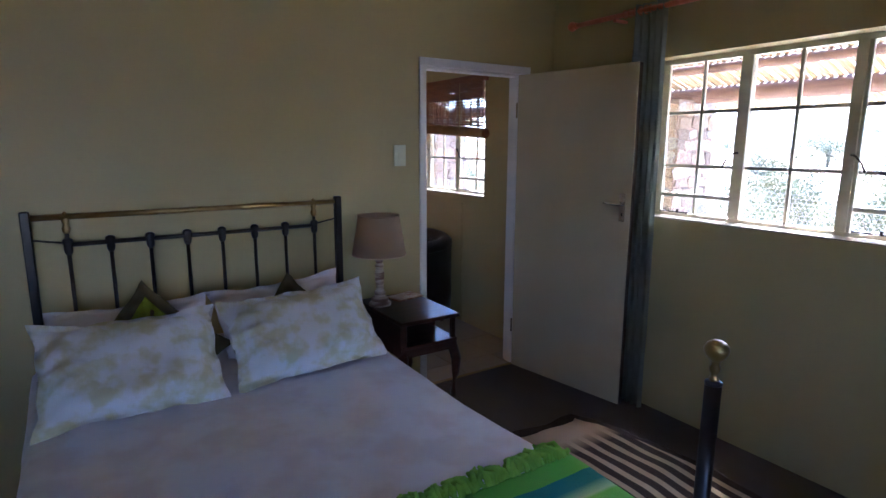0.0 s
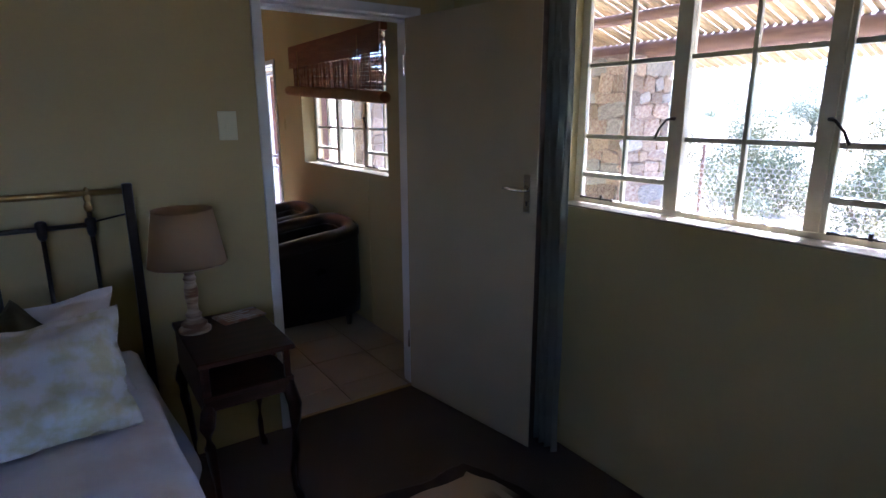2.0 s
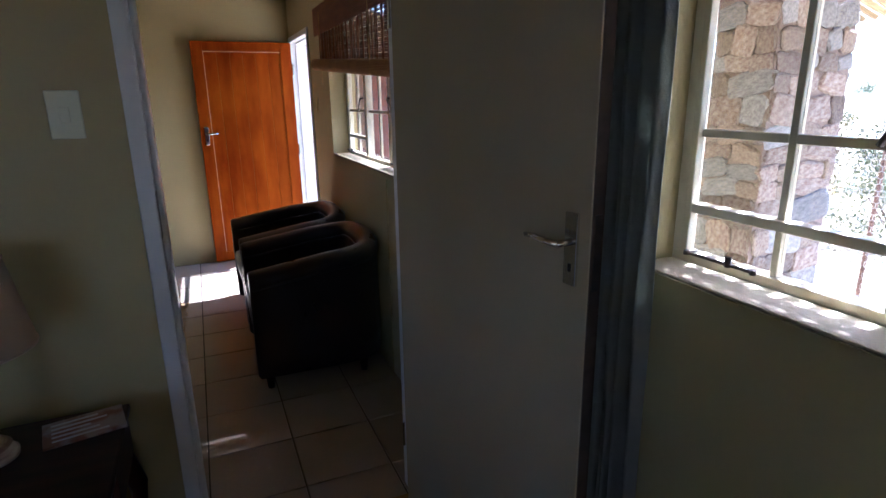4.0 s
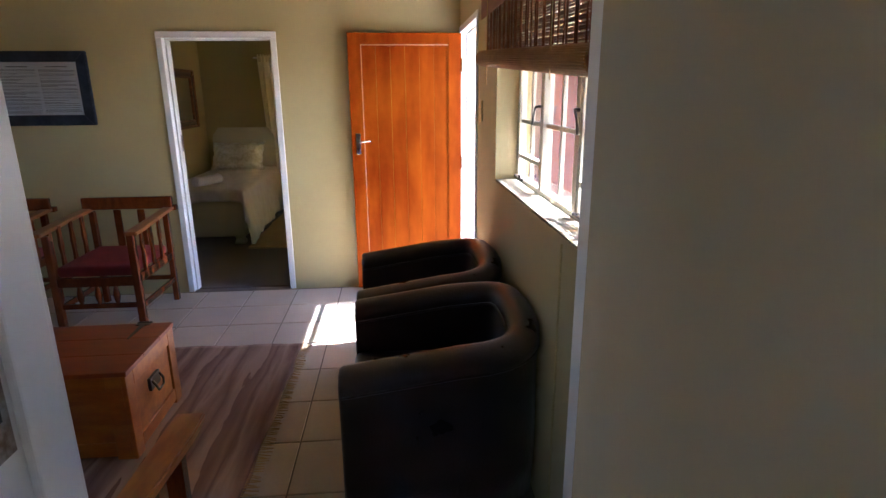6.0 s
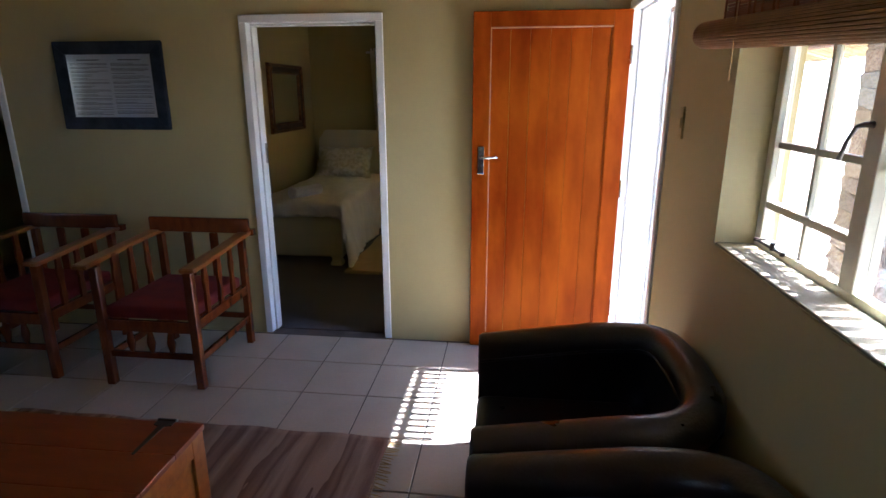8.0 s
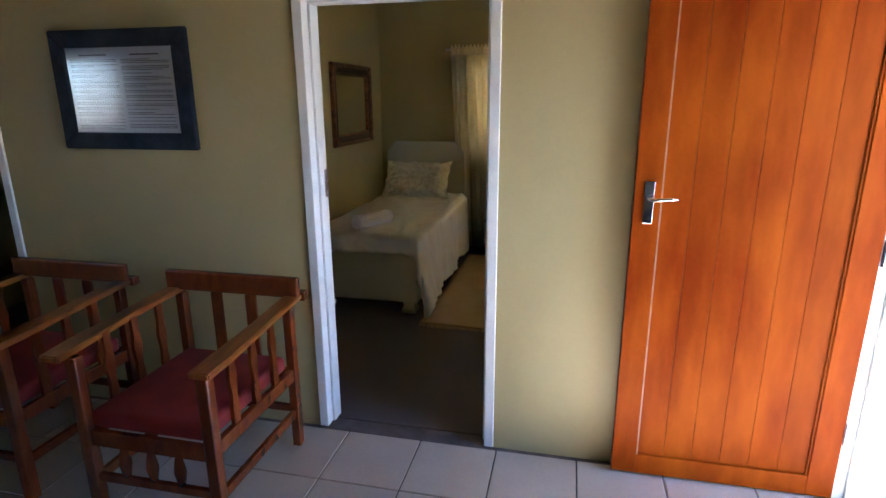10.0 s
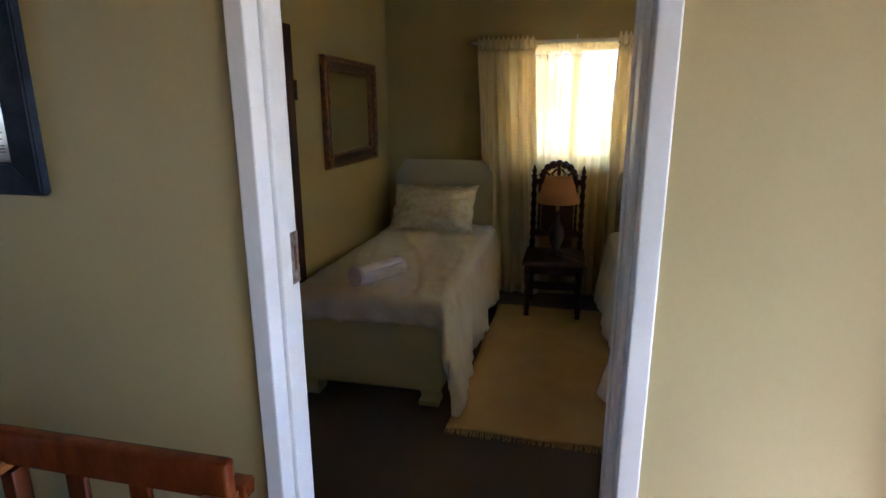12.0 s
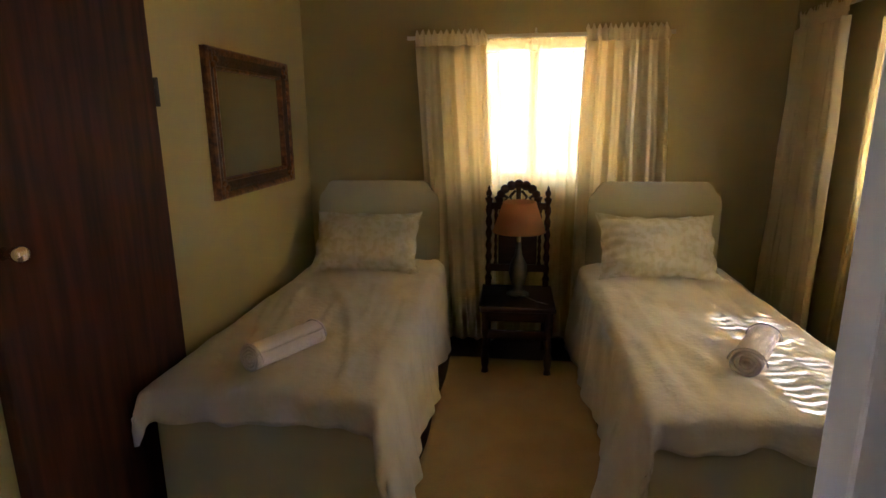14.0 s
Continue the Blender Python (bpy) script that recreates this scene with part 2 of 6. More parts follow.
M["foliage"] = material("foliage", (0.10, 0.12, 0.065), 0.7, color2=(0.17, 0.185, 0.10), scale=1.5, vary=0.2)
M["dryleaf"] = material("dry_foliage", (0.13, 0.14, 0.06), 0.75, color2=(0.2, 0.17, 0.08), scale=1.5, vary=0.2)
M["wire"] = material("galvanised_wire", (0.5, 0.5, 0.5), 0.4, 0.8)
M["hill"] = material("far_hill", (0.12, 0.14, 0.09), 1.0, color2=(0.2, 0.18, 0.11), scale=0.03, detail=8)
M["white_gate"] = material("white_gate_paint", (0.8, 0.8, 0.78), 0.4)
M["cable"] = material("pale_cable", (0.5, 0.46, 0.38), 0.5)


def banded(name, stops, width, axis=1, rough=0.95, wobble=0.0, wscale=3.0, bump=0.4, plain=None, stretch=(1, 1, 1)):
    """Cloth striped across an axis; stops are (position 0..1, colour) over one repeat of that width in metres."""
    m = material(name, (0.5, 0.5, 0.5), rough, bump=bump, bump_scale=220)
    n, l = m.node_tree.nodes, m.node_tree.links
    tc = n.new("ShaderNodeTexCoord")
    sp = n.new("ShaderNodeSeparateXYZ")
    l.new(tc.outputs["Object"], sp.inputs[0])
    v = n.new("ShaderNodeMath")
    v.operation = "DIVIDE"
    v.inputs[1].default_value = width
    l.new(sp.outputs[axis], v.inputs[0])
    src = v.outputs[0]
    if wobble:
        t = n.new("ShaderNodeTexNoise")
        t.inputs["Scale"].default_value, t.inputs["Detail"].default_value = wscale, 2 if stretch == (1, 1, 1) else 5
        mp = n.new("ShaderNodeMapping")
        mp.inputs["Scale"].default_value = stretch
        l.new(tc.outputs["Object"], mp.inputs["Vector"])
        l.new(mp.outputs[0], t.inputs["Vector"])
        a = n.new("ShaderNodeMath")
        a.operation = "MULTIPLY_ADD"
        a.inputs[1].default_value = wobble
        l.new(t.outputs[0], a.inputs[0])
        l.new(src, a.inputs[2])
        src = a.outputs[0]
    f = n.new("ShaderNodeMath")
    f.operation = "FRACT"
    l.new(src, f.inputs[0])
    r = n.new("ShaderNodeValToRGB")
    e = r.color_ramp.elements
    e[0].position, e[0].color = stops[0][0], (*stops[0][1], 1)
    e[1].position, e[1].color = stops[1][0], (*stops[1][1], 1)
    for p, c in stops[2:]:
        k = e.new(p)
        k.color = (*c, 1)
    l.new(f.outputs[0], r.inputs[0])
    last = r.outputs[0]
    if plain:
        mr = n.new("ShaderNodeMapRange")
        mr.inputs["From Min"].default_value, mr.inputs["From Max"].default_value = plain[0], plain[1]
        l.new(sp.outputs[1], mr.inputs["Value"])
        mx = n.new("ShaderNodeMix")
        mx.data_type = "RGBA"
        mx.inputs[7].default_value = (*plain[2], 1)
        l.new(mr.outputs[0], mx.inputs[0])
        l.new(last, mx.inputs[6])
        last = mx.outputs[2]
    l.new(last, n["Principled BSDF"].inputs["Base Color"])
    return m


G, T, LG = (0.16, 0.50, 0.05), (0.01, 0.20, 0.19), (0.34, 0.58, 0.25)
M["throw"] = banded("striped_throw", [(0, G), (0.26, G), (0.3, LG), (0.44, LG), (0.46, T), (0.64, T), (0.66, G), (0.8, G), (0.82, LG), (0.9, T)], 0.52)
BR1, BR2, BR3 = (0.125, 0.064, 0.036), (0.21, 0.125, 0.076), (0.28, 0.185, 0.12)
M["rug_brown"] = banded("brown_streaked_rug", [(0, BR1), (0.2, BR2), (0.32, BR1), (0.45, BR3), (0.55, BR2), (0.68, BR1), (0.8, BR2), (0.93, BR3)], 0.30, axis=0, wobble=0.9, wscale=3.0, stretch=(3.2, 0.4, 1))
DZ, LZ = (0.025, 0.012, 0.008), (0.45, 0.34, 0.23)
M["zebra"] = banded("zebra_hide", [(0, DZ), (0.5, DZ), (0.56, LZ), (0.92, LZ), (0.98, DZ)], 0.085, axis=0, wobble=1.6, wscale=1.5, plain=(0.44, 0.56, LZ))


def glass(name, tint=(1, 1, 1)):
    m = bpy.data.materials.new(name)
    m.use_nodes = True
    b = m.node_tree.nodes["Principled BSDF"]
    b.inputs["Base Color"].default_value = (*tint, 1)
    b.inputs["Roughness"].default_value = 0.0
    b.inputs["Transmission Weight"].default_value = 1.0
    b.inputs["IOR"].default_value = 1.45
    return m


M["glass"] = glass("clear_glass")
M["pic_glass"] = glass("dull_picture_glass")
M["pic_glass"].node_tree.nodes["Principled BSDF"].inputs["Roughness"].default_value = 0.10

# ---- mesh tools ----


def put(name, mesh, parent=None):
    ob = new(name, mesh)
    if parent is not None:
        ob.parent = parent
    return ob


def part(name, bm, mat, parent=None, label="", smooth=False):
    me = bpy.data.meshes.new(name)
    bmesh.ops.recalc_face_normals(bm, faces=bm.faces)
    bm.to_mesh(me)
    bm.free()
    me.materials.append(M[mat])
    if smooth:
        for p in me.polygons:
            p.use_smooth = True
    ob = put(name, me, parent)
    if label:
        tagged(ob, label)
    return ob


def thing(name, at, label, category, group="", rz=0.0):
    ob = new(name)
    ob.matrix_basis = pose(*at, 0, 0, rz)
    return tagged(ob, label, category, group)


def struct(ob, label="", category=""):
    return tagged(ob, label, category, kind="structure")


def box(bm, x0, x1, y0, y1, z0, z1, bevel=0.0, seg=2, m=None):
    """Adds a box, its edges rounded by bevel."""
    t = bmesh.new()
    bmesh.ops.create_cube(t, size=1)
    for v in t.verts:
        v.co = Vector(((x0 + x1) / 2 + v.co.x * (x1 - x0), (y0 + y1) / 2 + v.co.y * (y1 - y0), (z0 + z1) / 2 + v.co.z * (z1 - z0)))
    if bevel:
        bmesh.ops.bevel(t, geom=t.edges[:], offset=bevel, segments=seg, profile=0.5, affect="EDGES")
    return merge(bm, t, m)


def merge(bm, t, m=None):
    if m is not None:
        t.transform(m)
    me = bpy.data.meshes.new("tmp")
    t.to_mesh(me)
    t.free()
    bm.from_mesh(me)
    bpy.data.meshes.remove(me)
    return bm


def boxed(*a, bevel=0.0, seg=2, m=None):
    return box(bmesh.new(), *a, bevel=bevel, seg=seg, m=m)


def rod(bm, p, q, r, r2=None, sides=10):
    """A straight round bar from p to q."""
    p, q = Vector(p), Vector(q)
    t = bmesh.new()
    bmesh.ops.create_cone(t, cap_ends=True, segments=sides, radius1=r, radius2=r if r2 is None else r2, depth=(q - p).length)
    return merge(bm, t, Matrix.Translation((p + q) / 2) @ (q - p).to_track_quat("Z", "Y").to_matrix().to_4x4())


def tube(bm, pts, r, sides=8):
    """A round bar bent along points; r is one radius or one for each point."""
    pts = [Vector(p) for p in pts]
    rs = r if isinstance(r, (list, tuple)) else [r] * len(pts)
    rings = []
    up = Vector((0, 0, 1))
    for i, p in enumerate(pts):
        d = (pts[min(i + 1, len(pts) - 1)] - pts[max(i - 1, 0)]).normalized()
        u = d.cross(up)
        u = u.normalized() if u.length > 0.1 else d.cross(Vector((1, 0, 0))).normalized()
        w = d.cross(u)
        rings.append([bm.verts.new(p + rs[i] * (math.cos(a) * u + math.sin(a) * w)) for a in [2 * math.pi * k / sides for k in range(sides)]])
    for a, b in zip(rings, rings[1:]):
        for k in range(sides):
            bm.faces.new((a[k], a[(k + 1) % sides], b[(k + 1) % sides], b[k]))
    bm.faces.new(rings[0][::-1])
    bm.faces.new(rings[-1])
    return bm


def lathe(bm, profile, at=(0, 0, 0), sides=20, square=False):
    """A turned piece: (radius, height) pairs spun about the upright axis."""
    rings = []
    for r, z in profile:
        rings.append([bm.verts.new((at[0] + r * math.cos(2 * math.pi * (k + 0.5) / sides), at[1] + r * math.sin(2 * math.pi * (k + 0.5) / sides), at[2] + z)) for k in range(sides)])
    for a, b in zip(rings, rings[1:]):
        for k in range(sides):
            bm.faces.new((a[k], a[(k + 1) % sides], b[(k + 1) % sides], b[k]))
    if profile[0][0] > 1e-4:
        bm.faces.new(rings[0][::-1])
    if profile[-1][0] > 1e-4:
        bm.faces.new(rings[-1])
    return bm


def slab(bm, outline, z0, z1, m=None):
    """A flat plate with that outline."""
    t = bmesh.new()
    lo = [t.verts.new((x, y, z0)) for x, y in outline]
    hi = [t.verts.new((x, y, z1)) for x, y in outline]
    t.faces.new(lo[::-1])
    t.faces.new(hi)
    for i in range(len(lo)):
        j = (i + 1) % len(lo)
        t.faces.new((lo[i], lo[j], hi[j], hi[i]))
    return merge(bm, t, m)


def grid(bm, nu, nv, f):
    """A sheet of nu by nv faces whose corners are f(u, v)."""
    vs = [[bm.verts.new(f(i / nu, j / nv)) for j in range(nv + 1)] for i in range(nu + 1)]
    for i in range(nu):
        for j in range(nv):
            bm.faces.new((vs[i][j], vs[i + 1][j], vs[i + 1][j + 1], vs[i][j + 1]))
    return bm


def thicken(ob, t, offset=-1.0):
    md = ob.modifiers.new("thickness", "SOLIDIFY")
    md.thickness, md.offset = t, offset
    return ob


# ---- walls, floors, ceilings ----
XE, XO = 2.87, 3.055
YA, YA2 = 2.955, 3.10
YB, YB2 = 6.95, 7.09
YN = 10.62
H = 2.75


def wall(name, axis, p0, p1, a0, a1, z0, z1, holes, label, mat="plaster"):
    """A wall that runs along an axis from a0 to a1 and is p0 to p1 thick, with holes (a, a, z, z) cut through it."""
    bm = bmesh.new()
    cuts = sorted({a0, a1, *[h[0] for h in holes], *[h[1] for h in holes]})
    for s, e in zip(cuts, cuts[1:]):
        spans = [(z0, z1)]
        for h in holes:
            if h[0] <= s and h[1] >= e:
                spans = [q for lo, hi in spans for q in ((lo, max(lo, min(hi, h[2]))), (min(hi, max(lo, h[3])), hi)) if q[1] - q[0] > 1e-4]
        for lo, hi in spans:
            if axis == "x":
                box(bm, s, e, p0, p1, lo, hi)
            else:
                box(bm, p0, p1, s, e, lo, hi)
    bmesh.ops.remove_doubles(bm, verts=bm.verts, dist=1e-4)
    return struct(part(name, bm, mat), label, "wall")


WIN_W = (4.2, 5.12, 1.34, 1.97)
# opening out of view, placed and sized to brighten the bedroom
WIN_S = (-1.4, 0.4, 1.0, 2.0)
WIN_A = (0.64, 2.15, 1.17, 2.07)
WIN_L = (3.725, 5.29, 1.15, 2.09)
DOOR_E = (5.99, 6.89, -0.02, 2.06)
WIN_E = (8.15, 9.68, 1.12, 2.05)
WIN_N = (0.78, 1.80, 1.16, 2.06)
DOOR_A = (1.83, 2.62, -0.02, 2.06)
DOOR_B = (0.605, 1.422, -0.02, 2.03)
DOOR_C = (-1.96, -1.12, -0.02, 2.03)

wall("wall_east", "y", XE, XO, -2.4, YN + 0.23, -0.15, H, [WIN_A, WIN_L, DOOR_E, WIN_E], "khaki painted plaster outer wall with window openings")
wall("wall_south_living", "x", YA, YA2, -2.6, XE, -0.02, H, [DOOR_A], "khaki plaster wall behind the brass bed")
wall("wall_north_living", "x", YB, YB2, -2.6, XE, -0.02, H, [DOOR_B, DOOR_C], "khaki plaster wall with two doorways")
wall("wall_north", "x", YN, YN + 0.23, -2.6, XE, -0.15, H, [WIN_N], "khaki plaster wall behind the twin beds")
wall("wall_west_bedroom", "y", -0.44, -0.30, YB2, YN, -0.02, H, [], "khaki plaster wall beside the single bed")
wall("wall_west", "y", -2.83, -2.6, -2.4, YN + 0.23, -0.15, H, [WIN_W], "khaki plaster wall closing the house")
wall("wall_south", "x", -2.63, -2.4, -2.83, XO, -0.15, H, [WIN_S], "khaki plaster wall closing the bedroom")
struct(part("ceiling", boxed(-2.83, XO, -2.63, YN + 0.23, H, H + 0.12), "ceiling"), "varnished pine board ceiling", "ceiling")
struct(part("floor_bedroom", boxed(-2.6, XE, -2.4, 3.0, -0.12, 0.0), "carpet"), "dark brown short pile carpet", "floor")
struct(part("floor_twin_bedroom", boxed(-2.6, XE, 7.03, YN, -0.12, 0.0), "carpet"), "dark brown short pile carpet", "floor")
floor_living = struct(part("floor_living", boxed(-2.6, XO, 3.0, 7.03, -0.12, -0.006), "grout"), "dark grout bed under the beige floor tiles", "floor")


def strip_frame(name, axis, p, face, a0, a1, z1, depth0, depth1, label, parent=None, mat="frame"):
    """A pressed steel door frame round an opening: two jambs and a head, each with a raised outer lip and a rebate."""
    ob = struct(new(name), label, "door frame")

    def piece(n, u0, u1, lo, hi, d0, d1, bev=0.004):
        b = boxed(u0, u1, d0, d1, lo, hi, bevel=bev) if axis == "x" else boxed(d0, d1, u0, u1, lo, hi, bevel=bev)
        return part(n, b, mat, ob)
    f = face
    piece("jamb", a0 - f, a0, 0, z1, depth0, depth1)
    piece("jamb", a1, a1 + f, 0, z1, depth0, depth1)
    piece("head", a0 - f, a1 + f, z1, z1 + f, depth0, depth1)
    m0, m1 = depth0 + 0.055, depth1 - 0.03
    piece("door_stop", a0, a0 + 0.014, 0, z1 - 0.014, m0, m1)
    piece("door_stop", a1 - 0.014, a1, 0, z1 - 0.014, m0, m1)
    piece("door_stop", a0, a1, z1 - 0.014, z1, m0, m1)
    return ob


def lever(parent, at, rz, name="door_handle", side=1):
    """A lever handle on its long plate; the lever points along local x times side."""
    h = put(name, None, parent)
    h.matrix_basis = pose(*at, 0, 0, rz)
    tagged(h, "chrome lever handle on a long plate")
    part("plate", boxed(-0.0185, 0.0185, -0.006, 0.002, -0.10, 0.065, bevel=0.002), "chrome", h)
    b = rod(bmesh.new(), (0, 0, 0), (0, -0.045, 0), 0.008, sides=12)
    part("spindle", b, "chrome", h, smooth=True)
    part("lever", tube(bmesh.new(), [(0, -0.045, 0), (side * 0.035, -0.05, 0.002), (side * 0.07, -0.052, 0.006), (side * 0.10, -0.048, 0.004)], [0.008, 0.008, 0.007, 0.0055], 10), "chrome", h, smooth=True)
    part("keyhole", boxed(-0.003, 0.003, -0.008, -0.005, -0.068, -0.05), "black_iron", h)
    return h


fa = strip_frame("door_frame_1", "x", 0, 0.045, 1.84, 2.61, 2.05, YA - 0.012, YA2 + 0.012, "cream glossy steel door frame, empty")
part("strike_plate", boxed(1.8395, 1.842, YA - 0.006, YA + 0.034, 1.165, 1.30, bevel=0.0005), "worn_steel", fa, "worn steel strike plate")
part("latch_hole", boxed(1.8421, 1.8428, YA + 0.010, YA + 0.020, 1.215, 1.25), "black_iron", fa, "dark latch hole")
part("threshold_strip", boxed(1.842, 2.608, 2.982, 3.004, 0.0, 0.006, bevel=0.0015), "brass", fa, "dull metal carpet strip")
fb = strip_frame("door_frame_2", "x", 0, 0.045, 0.615, 1.412, 2.02, YB - 0.012, YB2 + 0.012, "white glossy steel door frame, open")
part("strike_plate", boxed(0.6155, 0.6305, YB2 - 0.050, YB2 - 0.014, 1.165, 1.295, bevel=0.0005), "worn_steel", fb, "worn steel strike plate")
part("latch_hole", boxed(0.6306, 0.6312, YB2 - 0.038, YB2 - 0.026, 1.20, 1.26), "redwall", fb, "dark red latch hole")
fc = strip_frame("door_frame_3", "x", 0, 0.045, -1.95, -1.13, 2.02, YB - 0.012, YB2 + 0.012, "white steel door frame, dark room behind")
fe = strip_frame("door_frame_4", "y", 0, 0.045, 6.0, 6.88, 2.05, XE - 0.012, XO + 0.012, "white glossy steel frame of the outer doorway")
part("strike_plate", boxed(XE - 0.010, XE + 0.012, 6.0, 6.008, 1.02, 1.22, bevel=0.001), "black_iron", fe, "dark strike plate")
part("threshold", boxed(XE - 0.01, XO + 0.06, 6.0, 6.88, -0.02, 0.012, bevel=0.004), "concrete", fe)

# the white door leaf that stands open against the window wall
d1 = thing("door_1", (2.607, YA + 0.012, 0.012), "ivory painted flat door, open against the wall", "door", rz=-81.0)
part("leaf", boxed(0.0, 0.870, -0.04, 0.0, 0, 2.03, bevel=0.003), "leaf", d1)
part("edge_strip", boxed(0.870, 0.872, -0.037, -0.003, 0.003, 2.027), "edge", d1, "unpainted timber edge")
part("lock_plate", boxed(0.872, 0.8735, -0.03, -0.01, 1.13, 1.30), "black_iron", d1)
lever(d1, (0.82, -0.041, 1.235), 0, side=-1)
lever(d1, (0.82, 0.001, 1.235), 180, side=1)
for z in (0.25, 1.75):
    part("hinge", rod(bmesh.new(), (-0.004, -0.045, z), (-0.004, -0.045, z + 0.1), 0.006), "chrome", d1)

# the orange framed door, open against the north wall
d4 = thing("door_4", (1.995, 6.872, 0.012), "orange varnished wooden door, open, with tongued boards", "door")
W = 0.875
for nm, a in (("stile", (0, 0.10, 0, 0.045, 0, 2.04)), ("stile", (W - 0.10, W, 0, 0.045, 0, 2.04)), ("rail", (0.10, W - 0.10, 0, 0.045, 1.955, 2.04)), ("rail", (0.10, W - 0.10, 0, 0.045, 0, 0.09))):
    part(nm, boxed(*a, bevel=0.003), "orange", d4)
n = 6
bw = (W - 0.20) / n
for i in range(n):
    part("board", boxed(0.10 + i * bw + 0.0005, 0.10 + (i + 1) * bw - 0.0005, 0.014, 0.036, 0.09, 1.955, bevel=0.0015), "orange", d4)
# beads: pale at the left and top, orange at the right
part("bead", boxed(0.098, 0.106, 0.004, 0.016, 0.09, 1.957), "pale_groove", d4, "pale bead")
part("bead", boxed(0.098, W - 0.10, 0.004, 0.016, 1.948, 1.957), "pale_groove", d4, "pale bead")
part("bead", boxed(W - 0.108, W - 0.10, 0.006, 0.016, 0.09, 1.957), "orange", d4)
lever(d4, (0.055, -0.001, 1.225), 0, side=1)
for z in (0.25, 1.0, 1.75):
    part("hinge", rod(bmesh.new(), (W + 0.006, -0.004, z), (W + 0.006, -0.004, z + 0.1), 0.007), "chrome", d4)

# the dark door in the side wall of the twin bedroom
dd = thing("door_5", (-0.30, 8.005, 0.01), "dark stained wooden door, shut, beside the single bed", "door")
part("leaf", boxed(0.004, 0.046, 0, 0.83, 0, 2.02, bevel=0.003), "dark_door", dd)
for z in (0.25, 1.62):
    part("hinge", rod(bmesh.new(), (0.052, 0.833, z), (0.052, 0.833, z + 0.11), 0.009), "black_iron", dd)
lathe_bm = lathe(bmesh.new(), [(0.0, 0), (0.02, 0.002), (0.012, 0.02), (0.022, 0.04), (0.026, 0.055), (0.018, 0.068), (0, 0.07)], sides=14)
lathe_bm.transform(pose(0.046, 0.055, 1.21, 0, 90, 0))
part("knob", lathe_bm, "chrome", dd, "round steel knob", smooth=True)


# ---- steel windows ----
def steel_window(name, axis, at, w, h, label, bays=(2, 2, 2), edges=None):
    """A three-bay steel window with glazing bars, panes, handles and stays. Local x runs along the wall, local y outwards."""
    ob = struct(new(name), label, "window")
    ob.matrix_basis = at
    fr = 0.028

    def bar(n, x0, x1, z0, z1, y0=-0.012, y1=0.02, b=0.003):
        return part(n, boxed(x0, x1, y0, y1, z0, z1, bevel=b), "steel", ob)
    bar("window_frame", 0, w, 0, fr, -0.018, 0.022)
    bar("window_frame", 0, w, h - fr, h, -0.018, 0.022)
    bar("window_frame", 0, fr, fr, h - fr, -0.018, 0.022)
    bar("window_frame", w - fr, w, fr, h - fr, -0.018, 0.022)
    nb = len(bays)
    edges = edges or [i * w / nb for i in range(nb + 1)]
    rows = [fr, h / 3, 2 * h / 3, h - fr]
    for i in range(nb):
        x0, x1 = edges[i], edges[i + 1]
        if i:
            bar("mullion", x0 - 0.024, x0 + 0.024, fr, h - fr, -0.024, 0.022)
        side = bays[i] == 2 and i != 1
        lo, hi = x0 + (fr if i == 0 else 0.024), x1 - (fr if i == nb - 1 else 0.024)
        if side:
            for a in (lo, hi - 0.016):
                bar("casement_frame", a, a + 0.016, fr, h - fr, -0.020, 0.0)
            lo, hi = lo + 0.016, hi - 0.016
            bar("casement_frame", lo, hi, h * 0.135, h * 0.135 + 0.022, -0.018, 0.014)
        mid = (lo + hi) / 2
        bar("glazing_bar", mid - 0.008, mid + 0.008, fr, h - fr, -0.008, 0.012, 0.002)
        for z in rows[1:3]:
            bar("glazing_bar", lo, mid - 0.008, z - 0.009, z + 0.009, -0.009, 0.013, 0.002)
            bar("glazing_bar", mid + 0.008, hi, z - 0.009, z + 0.009, -0.009, 0.013, 0.002)
        for a, b in ((lo, mid - 0.008), (mid + 0.008, hi)):
            for z0, z1 in zip(rows, rows[1:]):
                p = part("pane", boxed(a, b, 0.0, 0.003, z0 + 0.009, z1 - 0.009), "glass", ob)
                p.visible_shadow = False
        if side:
            hx = x1 - 0.015 if i == 0 else x0 + 0.015
            s = -1 if i == 0 else 1
            hb = tube(bmesh.new(), [(hx, -0.02, h * 0.42), (hx, -0.042, h * 0.42), (hx + s * 0.018, -0.046, h * 0.415), (hx + s * 0.046, -0.046, h * 0.38), (hx + s * 0.064, -0.046, h * 0.335)], [0.008, 0.006, 0.005, 0.0045, 0.006], 8)
            part("handle", hb, "black_iron", ob, "black iron casement handle", smooth=True)
            sb = rod(bmesh.new(), (lo + 0.02, -0.04, 0.035), (lo + 0.19, -0.04, 0.035), 0.004, sides=8)
            for q in (0.02, 0.13, 0.19):
                rod(sb, (lo + q, -0.04, 0.03), (lo + q, -0.04, 0.052 if q == 0.13 else 0.04), 0.007, sides=8)
            rod(sb, (lo + 0.02, -0.04, 0.035), (lo + 0.02, -0.01, 0.035), 0.004, sides=8)
            part("stay", sb, "black_iron", ob, "black iron window stay")
    return ob


def on_east(y, z):
    """Local x to -y, local y to +x."""
    return Matrix.Translation((3.005, y, z)) @ Matrix.Rotation(radians(-90), 4, "Z")


